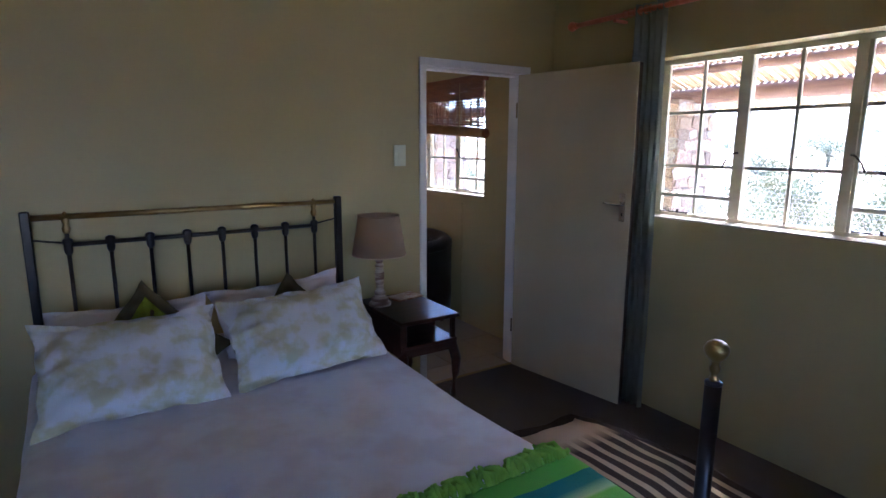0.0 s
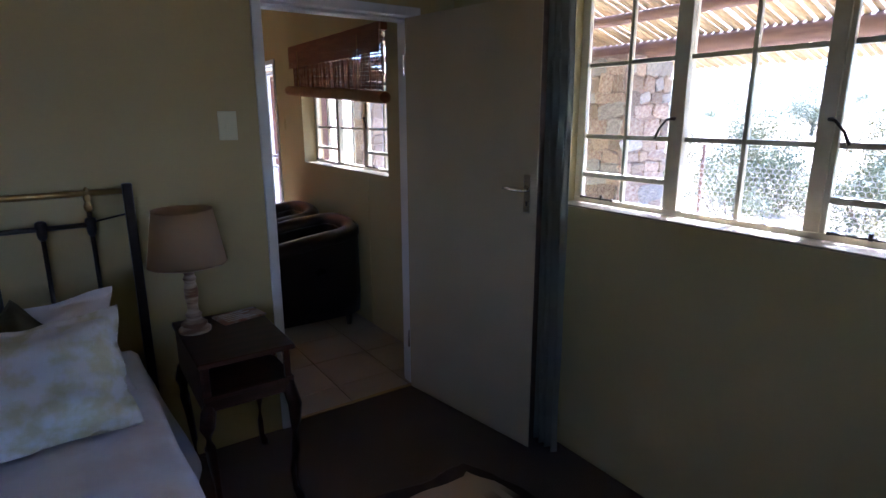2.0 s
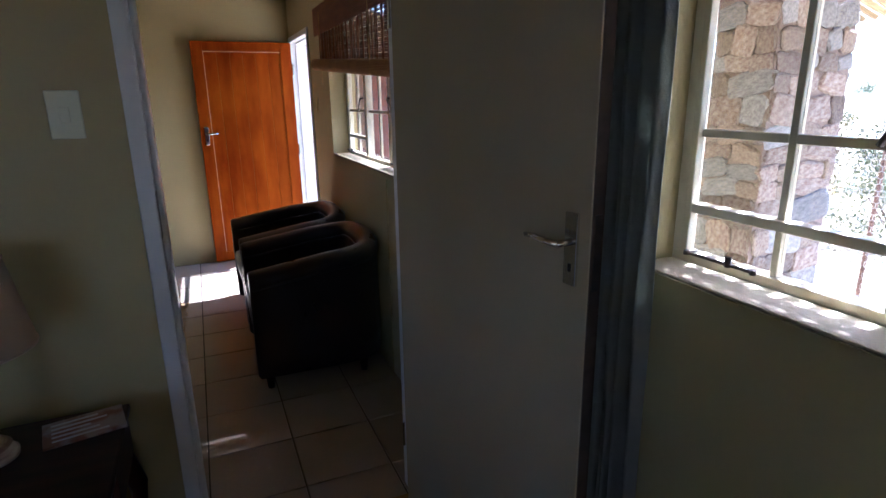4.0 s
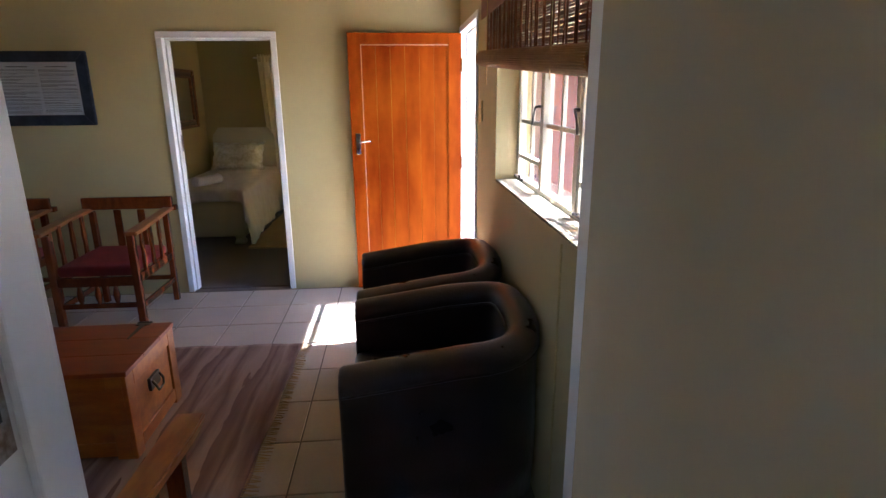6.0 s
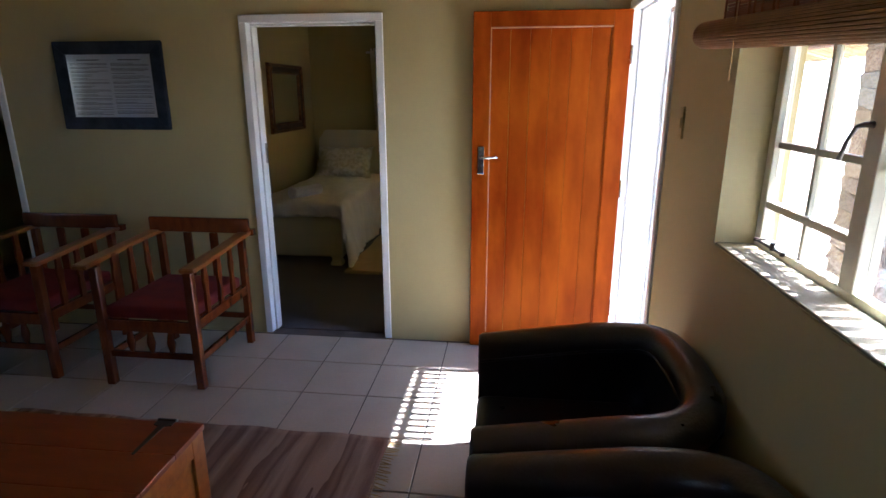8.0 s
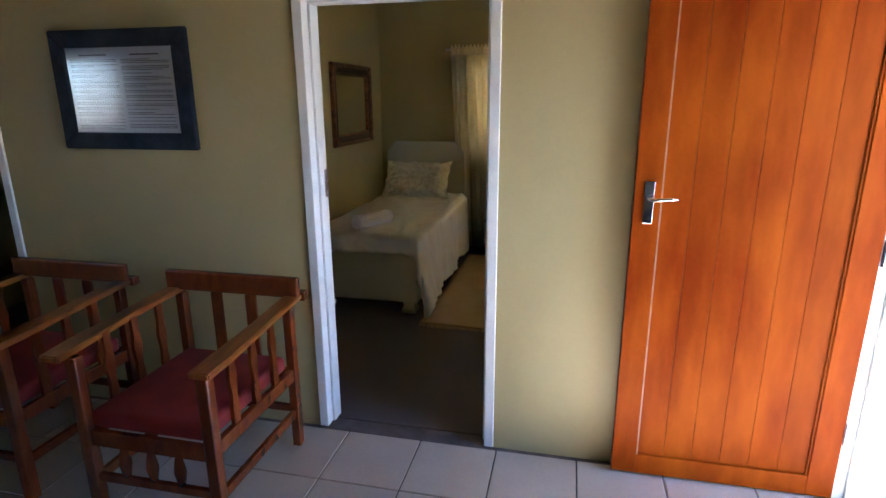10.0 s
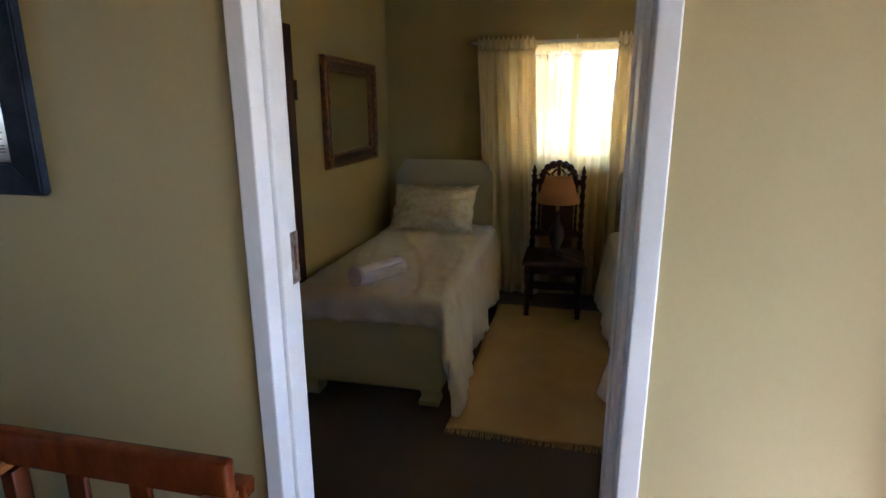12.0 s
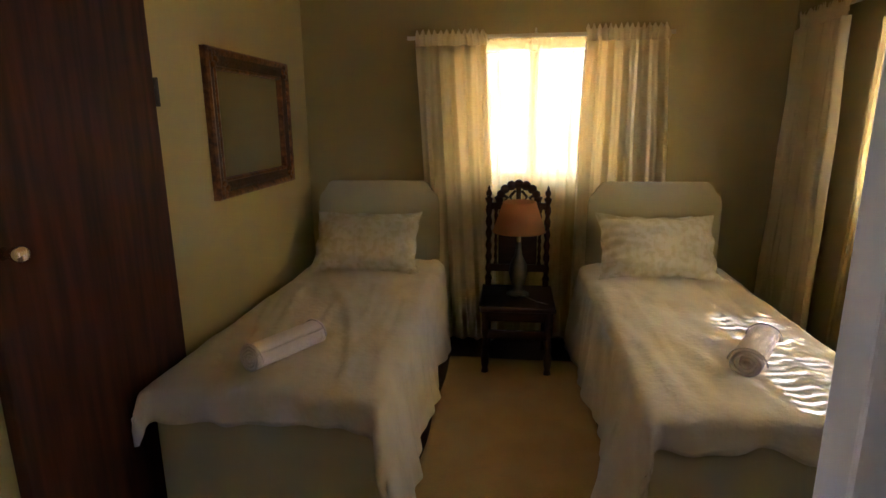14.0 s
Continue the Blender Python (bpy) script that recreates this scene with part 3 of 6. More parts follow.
steel_window("window_1", "y", on_east(WIN_A[1], WIN_A[2]), WIN_A[1] - WIN_A[0], WIN_A[3] - WIN_A[2], "ivory painted steel window with small panes")
steel_window("window_2", "y", on_east(WIN_L[1], WIN_L[2]), WIN_L[1] - WIN_L[0], WIN_L[3] - WIN_L[2], "ivory painted steel window under a cane blind", edges=(0, 0.506, 1.0, 1.565))
# thin slabs over the sills, darker than the wall so sun stripes show
for w_ in (WIN_A, WIN_L):
    struct(part("window_sill", boxed(XE + 0.002, 2.984, w_[0] + 0.003, w_[1] - 0.003, w_[2] + 0.0005, w_[2] + 0.008, bevel=0.003), "sill"), "beige painted window sill, its colour darkened to stand in for shade", "window sill")
steel_window("window_3", "y", on_east(WIN_E[1], WIN_E[2]), WIN_E[1] - WIN_E[0], WIN_E[3] - WIN_E[2], "ivory painted steel window behind a yellow sheer")
steel_window("window_4", "x", pose(WIN_N[0], YN + 0.15, WIN_N[2]), WIN_N[1] - WIN_N[0], WIN_N[3] - WIN_N[2], "ivory painted steel window between the twin beds", bays=(2, 2))

steel_window("window_5", "y", Matrix.Translation((-2.76, WIN_W[0], WIN_W[2])) @ Matrix.Rotation(radians(90), 4, "Z"), WIN_W[1] - WIN_W[0], WIN_W[3] - WIN_W[2], "ivory painted steel window facing the yard")
# added window, never in view: lets skylight onto the bed
steel_window("window_6", "x", Matrix.Translation((WIN_S[1], -2.56, WIN_S[2])) @ Matrix.Rotation(radians(180), 4, "Z"), WIN_S[1] - WIN_S[0], WIN_S[3] - WIN_S[2], "unseen ivory steel window added to light the bed and bedroom")

# the twin bedroom's white leaf, folded back against the wall inside
d2 = thing("door_2", (1.398, 7.118, 0.012), "white painted flat door folded right back inside the bedroom", "door", rz=3)
part("leaf", boxed(0.0, 0.80, 0.0, 0.042, 0, 2.0, bevel=0.003), "frame", d2)
for z in (0.25, 1.75):
    part("hinge", rod(bmesh.new(), (0.01, -0.006, z), (0.01, -0.006, z + 0.1), 0.006), "chrome", d2)

# ---- soft things ----


def pillow_bm(w, d, t, flange=0.03, seed=1, n=34):
    """A stuffed pillow w by d, t thick, lying flat, with pulled-out corners and a thin edge."""
    bm = bmesh.new()

    def f(sign):
        def g(u, v):
            x, y = (u - 0.5) * 2, (v - 0.5) * 2
            bx, by = min(1.0, abs(x) / 0.90), min(1.0, abs(y) / 0.86)
            ex, ey = 1 - bx ** 3.0, 1 - by ** 3.0
            body = min(1, ex * 1.2) ** 0.55 * min(1, ey * 1.2) ** 0.55
            k = 1 - 0.13 * (1 - abs(x) ** 4) * abs(y) ** 2 - 0.10 * (1 - abs(y) ** 4) * abs(x) ** 2 - 0.03 * (abs(x) * abs(y)) ** 12
            k += 0.012 * math.sin(x * 11 + seed) * abs(y) ** 6 + 0.012 * math.sin(y * 9 + seed) * abs(x) ** 6
            ang = math.atan2(y, x)
            crease = 0.014 * math.sin(ang * 17 + seed + 2 * noise.noise(Vector((x * 2, y * 2, seed)))) * max(abs(x), abs(y)) ** 2 * (1 - max(abs(x), abs(y)) ** 6)
            wave = 0.022 * noise.noise(Vector((x * 3.3 + seed, y * 3.3, 5.0))) * max(abs(x), abs(y)) ** 4
            nz = noise.noise(Vector((x * 2.1 + seed, y * 2.3, sign * 3.0)))
            nz2 = noise.noise(Vector((x * 5.1 + seed, y * 5.3, sign * 7.0)))
            return (x * w / 2 * k, y * d / 2 * k, sign * ((0.004 if max(abs(x), abs(y)) < 0.999 else 0.0) + t / 2 * body * (1 + 0.30 * nz)) + 0.009 * nz2 + crease + wave)
        return g
    grid(bm, n, n, f(1))
    grid(bm, n, n, f(-1))
    bmesh.ops.remove_doubles(bm, verts=bm.verts, dist=0.0005)
    return bm


def pillow(name, w, d, t, m, mat, label, seed, category="pillow", centre=None, group=""):
    ob = thing(name, (0, 0, 0), label, category, group)
    ob.matrix_basis = m
    part("pillowcase", pillow_bm(w, d, t, seed=seed), mat, ob, smooth=True)
    if centre:
        part("centre_panel", pillow_bm(w * 0.74, d * 0.74, 0.05, seed=seed + 3), centre, ob, "lime centre square", smooth=True).location.z = t / 2 + 0.004
    return ob


# ---- brass and black bed ----
bed = thing("metal_bed", (0, 0, 0), "black metal double bed with brass top rail and brass knobs", "bed")
HX, HY, FY = 0.70, 1.11, -1.08
BED = pose(0.562, 1.785, 0, 0, 0, 1.2)


bed.matrix_basis = BED


def bed_part(n, bm, mat, label="", smooth=True):
    return part(n, bm, mat, bed, label, smooth)


for s in (-1, 1):
    bed_part("head_post", boxed(s * HX - 0.018, s * HX + 0.018, HY - 0.018, HY + 0.018, 0, 1.305, bevel=0.006), "bedblack", smooth=False)
    bed_part("foot_post", rod(bmesh.new(), (s * HX + 0.016, FY - 0.01, 0), (s * HX + 0.026, FY - 0.01, 1.015), 0.020, sides=20), "bedblack")
    bed_part("post_cap", lathe(bmesh.new(), [(0.0205, -0.004), (0.0215, 0.0), (0.0205, 0.004), (0.010, 0.007), (0.0, 0.008)], at=(s * HX + 0.026, FY - 0.01, 1.013), sides=20), "bedblack")
    bed_part("knob", lathe(bmesh.new(), [(0.0, 0.0), (0.011, 0.002), (0.012, 0.008), (0.008, 0.012), (0.0085, 0.02), (0.013, 0.028), (0.0135, 0.036), (0.009, 0.045), (0.013, 0.052), (0.015, 0.055), (0.023, 0.063), (0.0285, 0.074), (0.0295, 0.083), (0.027, 0.091), (0.023, 0.095), (0.0235, 0.097), (0.017, 0.101), (0.014, 0.101), (0.012, 0.104), (0, 0.105)], at=(s * HX + 0.026, FY - 0.01, 1.018), sides=28), "brass", "brass ball knob")
    bed_part("side_rail", boxed(s * 0.66 - 0.012, s * 0.66 + 0.012, FY, HY, 0.30, 0.38, bevel=0.003), "bedblack", smooth=False)
bed_part("top_rail", rod(bmesh.new(), (-HX + 0.02, HY, 1.275), (HX - 0.02, HY, 1.275), 0.013, sides=14), "brass", "brass top rail")
bed_part("cross_rail", rod(bmesh.new(), (-HX + 0.14, HY, 1.152), (HX - 0.14, HY, 1.152), 0.010, sides=10), "bedblack")
for s in (-1, 1):
    bed_part("cross_rail", rod(bmesh.new(), (s * (HX - 0.14), HY, 1.16), (s * HX, HY, 1.185), 0.004, sides=8), "bedblack")
NB = 8
for i in range(NB):
    x = -HX + 0.14 + i * (2 * HX - 0.28) / (NB - 1)
    outer = i in (0, NB - 1)
    bed_part("spindle", rod(bmesh.new(), (x, HY, 0.42), (x, HY, 1.262 if outer else 1.15), 0.0085, sides=10), "bedblack")
    col = lathe(bmesh.new(), [(0.009, -0.045), (0.015, -0.035), (0.018, -0.02), (0.017, 0.0), (0.021, 0.012), (0.019, 0.024), (0.009, 0.03)], at=(x, HY, 1.152), sides=12)
    bed_part("collar", col, "bedblack")
    if outer:
        bed_part("finial", lathe(bmesh.new(), [(0.009, -0.05), (0.015, -0.04), (0.017, -0.025), (0.01, -0.012), (0.014, 0.0), (0.016, 0.012), (0.008, 0.024), (0.011, 0.034), (0.006, 0.044), (0, 0.048)], at=(x, HY, 1.252), sides=14), "brass")
bed_part("lower_rail", rod(bmesh.new(), (-HX, HY, 0.45), (HX, HY, 0.45), 0.01), "bedblack")
bed_part("foot_rail", rod(bmesh.new(), (-HX, FY, 0.56), (HX, FY, 0.56), 0.012), "bedblack")
bed_part("foot_rail", rod(bmesh.new(), (-HX, FY, 0.34), (HX, FY, 0.34), 0.012), "bedblack")

mattress = thing("mattress", (0, 0, 0), "thick white mattress on the metal bed", "mattress")
mattress.matrix_basis = BED @ pose(-0.045, 0, 0.33)
part("mattress_body", boxed(-0.67, 0.67, -1.05, 1.08, 0, 0.27, bevel=0.05, seg=4), "white_pillow", mattress, smooth=True)


def cover_sheet(hw, y0, y1, top, drop, nx=56, ny=50, seed=0, flare=0.05, wrinkle=0.012, crown=0.02, drop_foot=0.0):
    """A bedcover that lies over a mattress and falls over both sides (and the foot) in soft folds."""
    bm = bmesh.new()
    total = 2 * hw + 2 * drop
    length = (y1 - y0) + drop_foot

    def f(u, v):
        s = (u - 0.5) * total
        y = y0 - drop_foot + v * length
        a = abs(s)
        sg = 1 if s >= 0 else -1
        over = max(0.0, a - hw)
        foot = max(0.0, y0 - y)
        r = 0.05
        x = sg * min(a, hw)
        z = top
        if over > 0:
            q = min(over, r * 1.57) / (r * 1.57)
            x = sg * (hw + r * math.sin(q * 1.57) * 0.6)
            z = top - r * (1 - math.cos(q * 1.57)) - max(0, over - r * 1.57)
            fold = noise.noise(Vector((y * 4.5 + seed, sg * 2, over * 1.2)))
            x += sg * over * (flare + 0.16 * max(0.0, fold)) / 0.5
        if foot > 0:
            q = min(foot, r * 1.57) / (r * 1.57)
            y = y0 - r * math.sin(q * 1.57) * 0.6
            z = z - r * (1 - math.cos(q * 1.57)) - max(0, foot - r * 1.57)
            y -= foot * 0.12 * (0.6 + noise.noise(Vector((s * 6 + seed, 3, 1))))
        z += crown * max(0, 1 - (s / hw) ** 2) if over == 0 else 0
        z += wrinkle * noise.noise(Vector((s * 3.1 + seed, y * 2.2, 0.3))) + wrinkle * 0.45 * noise.noise(Vector((s * 9 + seed, y * 5, 1.3)))
        return (x, y, z)
    return grid(bm, nx, ny, f)


cv = thing("coverlet", (0, 0, 0), "white cotton coverlet smoothed over the double bed", "bedding")
cv.matrix_basis = BED @ pose(-0.045, 0, 0)
sheet = cover_sheet(0.665, -1.04, 1.07, 0.615, 0.46, seed=4, nx=60, ny=64, flare=0.03, wrinkle=0.014)
rim = [v.co.copy() for v in sheet.verts if v.is_boundary]
for s in (-1, 1):
    edge = sorted((c for c in rim if c.x * s > 0.6 and c.z < 0.3), key=lambda c: c.y)
    part("hem", tube(bmesh.new(), [tuple(c) for c in edge], 0.008, 6), "white_cover", cv, "narrow stitched hem", smooth=True)
foot_edge = sorted((c for c in rim if c.y < -1.0 and c.z > 0.5), key=lambda c: c.x)
part("hem", tube(bmesh.new(), [tuple(c) for c in foot_edge], 0.008, 6), "white_cover", cv, "narrow stitched hem", smooth=True)
thicken(part("coverlet_cloth", sheet, "white_cover", cv, smooth=True), 0.008, 1.0)

th = thing("throw", (0, 0, 0), "green and teal striped throw with a knotted fringe", "throw")
th.matrix_basis = BED @ pose(-0.045, -0.775, 0)


def throw_bm():
    return cover_sheet(0.69, -0.26, 0.08, 0.636, 0.28, nx=60, ny=26, seed=9, wrinkle=0.014, flare=0.10)


thicken(part("throw_cloth", throw_bm(), "throw", th, smooth=True), 0.008, 1.0)
rnd = random.Random(5)
fr = bmesh.new()
for i in range(128):
    x = -0.71 + 1.42 * i / 127 + rnd.uniform(-0.004, 0.004)
    z = 0.648 + 0.016 * (1 - (x / 0.68) ** 2 if abs(x) < 0.68 else -0.5) + rnd.uniform(0, 0.008)
    bx = x + rnd.uniform(-0.035, 0.035)
    if abs(x) > 0.68:
        z -= (abs(x) - 0.68) * 0.6
    ln = rnd.uniform(0.055, 0.095)
    tube(fr, [(x, 0.07, z), (x + rnd.uniform(-.01, .01), 0.085, z + 0.016), ((x + bx) / 2 + rnd.uniform(-.012, .012), 0.07 + ln * 0.55, z + 0.012 + rnd.uniform(0, .014)), (bx, 0.07 + ln * 0.85, z + 0.004), (bx + rnd.uniform(-.02, .02), 0.07 + ln, z + rnd.uniform(-.004, .008))], [0.006, 0.0105, 0.0075, 0.0085, 0.004], 5)
tagged(part("fringe", fr, "fringe", th, "lime green knotted fringe", smooth=True), kind="stuff")


def lean(x, y, z, tilt, rz=0, roll=0):
    """A pose for a pillow whose width runs along x and which leans back by tilt degrees."""
    return pose(x, y, z, tilt, roll, rz)


pillow("pillow", 0.64, 0.42, 0.15, lean(0.175, 2.555, 0.75, 56, 0), "white_pillow", "plain white pillow leaning on the bed rails", 2, group="white pillows")
pillow("pillow", 0.66, 0.42, 0.15, lean(0.82, 2.56, 0.765, 56, 2, -3), "white_pillow", "plain white pillow leaning on the bed rails", 5, group="white pillows")
pillow("cushion", 0.46, 0.46, 0.12, lean(0.222, 2.415, 0.745, 66, 0) @ pose(0, 0, 0, 0, 0, 45), "olive", "olive cushion with a lime centre, set on a corner", 3, "cushion", "lime", group="olive cushions")
pillow("cushion", 0.40, 0.40, 0.11, lean(0.835, 2.47, 0.735, 66, 0) @ pose(0, 0, 0, 0, 0, 45), "olive", "olive cushion mostly hidden behind a pillow", 7, "cushion", group="olive cushions")
pillow("pillow", 0.64, 0.43, 0.17, lean(0.148, 2.225, 0.79, 47, 0, 1), "pillow", "white pillow with pale green leaf print", 11, group="printed pillows")
pillow("pillow", 0.68, 0.43, 0.17, lean(0.805, 2.245, 0.80, 47, 1, -2), "pillow", "white pillow with pale green print, overlapping another", 14, group="printed pillows")

# ---- bedside table, lamp, magazine ----


def side_table(at, label):
    ob = thing("side_table", at, label, "bedside table")
    w, d, h = 0.36, 0.53, 0.70
    part("tabletop", boxed(0, w, 0, d, h - 0.022, h, bevel=0.006), "darkwood", ob)
    part("shelf", boxed(0.01, w - 0.01, 0.012, d - 0.012, h - 0.155, h - 0.137, bevel=0.003), "darkwood", ob)
    part("apron", boxed(0.015, w - 0.015, 0.016, 0.034, h - 0.20, h - 0.156, bevel=0.003), "darkwood", ob)
    part("apron", boxed(0.015, w - 0.015, d - 0.034, d - 0.016, h - 0.20, h - 0.156, bevel=0.003), "darkwood", ob)
    part("side_panel", boxed(0.008, 0.024, 0.02, d - 0.02, h - 0.20, h - 0.022, bevel=0.002), "darkwood", ob)
    part("side_panel", boxed(w - 0.024, w - 0.008, d * 0.45, d - 0.02, h - 0.136, h - 0.022, bevel=0.002), "darkwood", ob)
    for x, sx in ((0.03, -1), (w - 0.03, 1)):
        for y, sy in ((0.03, -1), (d - 0.03, 1)):
            k = [(0, 0.56, 0.019), (0.004, 0.50, 0.028), (0.016, 0.44, 0.028), (0.014, 0.36, 0.021), (0.004, 0.25, 0.016), (-0.003, 0.14, 0.0125), (0.0, 0.06, 0.012), (0.012, 0.02, 0.018), (0.016, 0.0, 0.02)]
            part("leg", tube(bmesh.new(), [(x + sx * a, y + sy * a, z) for a, z, r in k], [r for a, z, r in k], 10), "darkwood", ob, smooth=True)
            if sy < 0:
                part("post", boxed(x - 0.012, x + 0.012, y - 0.012, y + 0.012, h - 0.14, h - 0.02, bevel=0.003), "darkwood", ob)
    return ob


side_table((1.335, 2.36, 0), "dark polished bedside table with curved legs and an open shelf")
side_table((-0.735, 2.36, 0), "dark bedside table on the far side of the bed")


def lamp(at, label, base_profile, base_mat, shade, shade_mat, rz=0):
    """A turned lamp base with a sloping shade: shade is (radius low, radius high, z low, z high)."""
    ob = thing("table_lamp", at, label, "table lamp", rz=rz)
    part("lamp_base", lathe(bmesh.new(), base_profile, sides=24), base_mat, ob, smooth=True)
    r0, r1, z0, z1 = shade
    s = lathe(bmesh.new(), [(r0, z0), ((r0 + r1) / 2, (z0 + z1) / 2), (r1, z1)], sides=40)
    bmesh.ops.delete(s, geom=[f for f in s.faces if len(f.verts) > 4], context="FACES_ONLY")
    thicken(part("shade", s, shade_mat, ob, smooth=True), 0.003)
    for r, z in ((r0, z0), (r1, z1)):
        part("shade_rim", tube(bmesh.new(), [(r * math.cos(a), r * math.sin(a), z) for a in [2 * math.pi * k / 32 for k in range(33)]], 0.003, 6), shade_mat, ob, smooth=True)
    part("bulb_holder", rod(bmesh.new(), (0, 0, base_profile[-1][1] - 0.01), (0, 0, z0 + 0.06), 0.014), "brass", ob)
    part("bulb", lathe(bmesh.new(), [(0.012, 0), (0.028, 0.035), (0.03, 0.055), (0.018, 0.08), (0, 0.088)], at=(0, 0, z0 + 0.05), sides=16), "white_plastic", ob, smooth=True)
    return ob


lamp((1.402, 2.73, 0.70), "table lamp with limewashed turned base and linen shade",
     [(0.0, 0), (0.062, 0.0), (0.064, 0.012), (0.045, 0.024), (0.052, 0.034), (0.036, 0.048), (0.026, 0.058), (0.033, 0.072), (0.022, 0.085), (0.02, 0.11), (0.026, 0.15), (0.027, 0.18), (0.02, 0.21), (0.026, 0.225), (0.018, 0.24), (0.024, 0.255), (0.017, 0.27), (0.012, 0.31), (0, 0.312)],
     "lampbase", (0.148, 0.112, 0.29, 0.505), "shade")
mg = thing("magazine", (1.60, 2.80, 0.70), "glossy magazine lying on the bedside table", "magazine", rz=12)
part("cover", boxed(-0.10, 0.09, -0.07, 0.06, 0.0, 0.008, bevel=0.001), "magazine", mg)
for i in range(5):
    part("print_bar", boxed(-0.08, 0.05 - 0.02 * (i % 3), -0.055 + i * 0.022, -0.046 + i * 0.022, 0.0081, 0.0086), "paper", mg)

# ---- zebra rug ----
zr = thing("zebra_rug", (2.05, 1.40, 0.002), "striped zebra hide rug with a dark felt border", "rug", rz=0)
shape = [(0.27, 0.70), (0.30, 0.72), (0.36, 0.60), (0.42, 0.30), (0.46, 0.0), (0.42, -0.4), (0.30, -0.75), (0.05, -0.9), (-0.35, -0.85), (-0.52, -0.5), (-0.5, 0.0), (-0.45, 0.35), (-0.42, 0.62), (-0.30, 0.74), (-0.1, 0.72), (0.1, 0.70)]


def wavy(pts, k, grow):
    out = []
    for i, (x, y) in enumerate(pts):
        x2, y2 = pts[(i + 1) % len(pts)]
        for j in range(6):
            t = j / 6
            px, py = x + (x2 - x) * t, y + (y2 - y) * t
            r = 1 + grow + k * noise.noise(Vector((px * 7, py * 7, grow * 9)))
            out.append((px * r, py * r))
    return out


part("felt_border", slab(bmesh.new(), wavy(shape, 0.05, 0.10), 0.0, 0.004), "zebra_edge", zr)
hide = part("hide", slab(bmesh.new(), wavy(shape, 0.03, 0.0), 0.0045, 0.011), "zebra", zr)

# ---- curtains ----


def folds(w_top, w_bot, z0, z1, n_folds, depth, lean_x=0.0, nx=120, nz=30, seed=0, gather=0.0):
    """A hanging cloth: x across from 0, z from z0 to z1, with folds that deepen downwards."""
    bm = bmesh.new()

    def f(u, v):
        z = z0 + (z1 - z0) * v
        w = w_bot + (w_top - w_bot) * v ** 1.5
        uu = u + 0.03 * noise.noise(Vector((u * 4 + seed, v * 1.5, 0)))
        ph = uu * n_folds * 2 * math.pi + 0.9 * noise.noise(Vector((u * 3 + seed, v * 2, 4)))
        amp = depth * (0.65 + 0.5 * noise.noise(Vector((u * 6 + seed, 1, 8))))
        if gather and v > 1 - gather:
            amp *= 0.45
        y = amp * (math.sin(ph) + 0.35 * math.sin(2.3 * ph + seed)) + 0.012 * noise.noise(Vector((u * 9, v * 5, seed)))
        x = (uu - 0.5) * w + lean_x * (1 - v)
        if gather and v > 0.995:
            z += 0.016 * math.sin(ph * 1.3) + 0.012 * noise.noise(Vector((u * 30, seed, 2)))
        return (x, y, z)
    return grid(bm, nx, nz, f)


cg = thing("curtain", (2.785, 2.115, 0), "grey blue curtain hanging bunched in folds from the rod", "curtain", rz=90)
thicken(part("cloth", folds(0.22, 0.25, 0.02, 2.36, 5, 0.030, seed=3), "curtain_grey", cg, smooth=True), 0.003, 0)
cr = thing("curtain_rod", (2.775, 1.2, 2.325), "salmon painted wooden curtain rod with a round end", "curtain rod")
part("rod", rod(bmesh.new(), (0, -1.2, 0), (0, 1.45, 0.0), 0.015, sides=14), "rod", cr, smooth=True)
ft = lathe(bmesh.new(), [(0.0, 0), (0.014, 0.002), (0.022, 0.01), (0.016, 0.02), (0.028, 0.035), (0.03, 0.05), (0.02, 0.068), (0, 0.074)], sides=16)
ft.transform(pose(0, 1.45, 0, -90, 0, 0))
part("finial", ft, "rod", cr, "dull brown turned end", smooth=True)
for y in (1.15, -1.0):
    part("bracket", boxed(-0.008, 0.095, y - 0.012, y + 0.012, -0.03, -0.014, bevel=0.002), "rod", cr)
for i in range(6):
    y = 0.90 + i * 0.036
    part("ring", tube(bmesh.new(), [(0.022 * math.cos(a), y, 0.022 * math.sin(a)) for a in [2 * math.pi * k / 16 for k in range(17)]], 0.003, 5), "rod", cr)


def curtain(name, m, w_top, w_bot, z0, z1, nf, mat, label, seed, depth=0.03, lean_x=0.0, group=""):
    ob = thing(name, (0, 0, 0), label, "curtain", group)
    ob.matrix_basis = m
    thicken(part("cloth", folds(w_top, w_bot, z0, z1 - 0.07, nf, depth, lean_x, seed=seed, nx=150), mat, ob, smooth=True), 0.002, 0)
    thicken(part("heading", folds(w_top * 1.0, w_top, z1 - 0.072, z1 + 0.015, nf * 2.3, depth * 0.62, seed=seed + 1, nx=180, nz=6, gather=1.0), mat, ob, "gathered heading tape", smooth=True), 0.002, 0)
    return ob


YC = YN - 0.13
curtain("curtain", pose(0.74, YC, 0), 0.46, 0.46, 0.03, 2.10, 4, "curtain", "cream curtain drawn aside beside the north window", 2, depth=0.036, lean_x=0.09, group="cream curtains")
curtain("curtain", pose(1.84, YC, 0), 0.50, 0.62, 0.03, 2.11, 5, "curtain", "cream curtain drawn aside behind the headboard", 6, depth=0.036, lean_x=0.02, group="cream curtains")
curtain("sheer_curtain", pose(1.27, YC + 0.05, 0), 1.15, 1.15, 0.05, 2.06, 16, "sheer_gold", "yellow sheer curtain drawn across the window", 9, depth=0.012, group="sheer curtains")
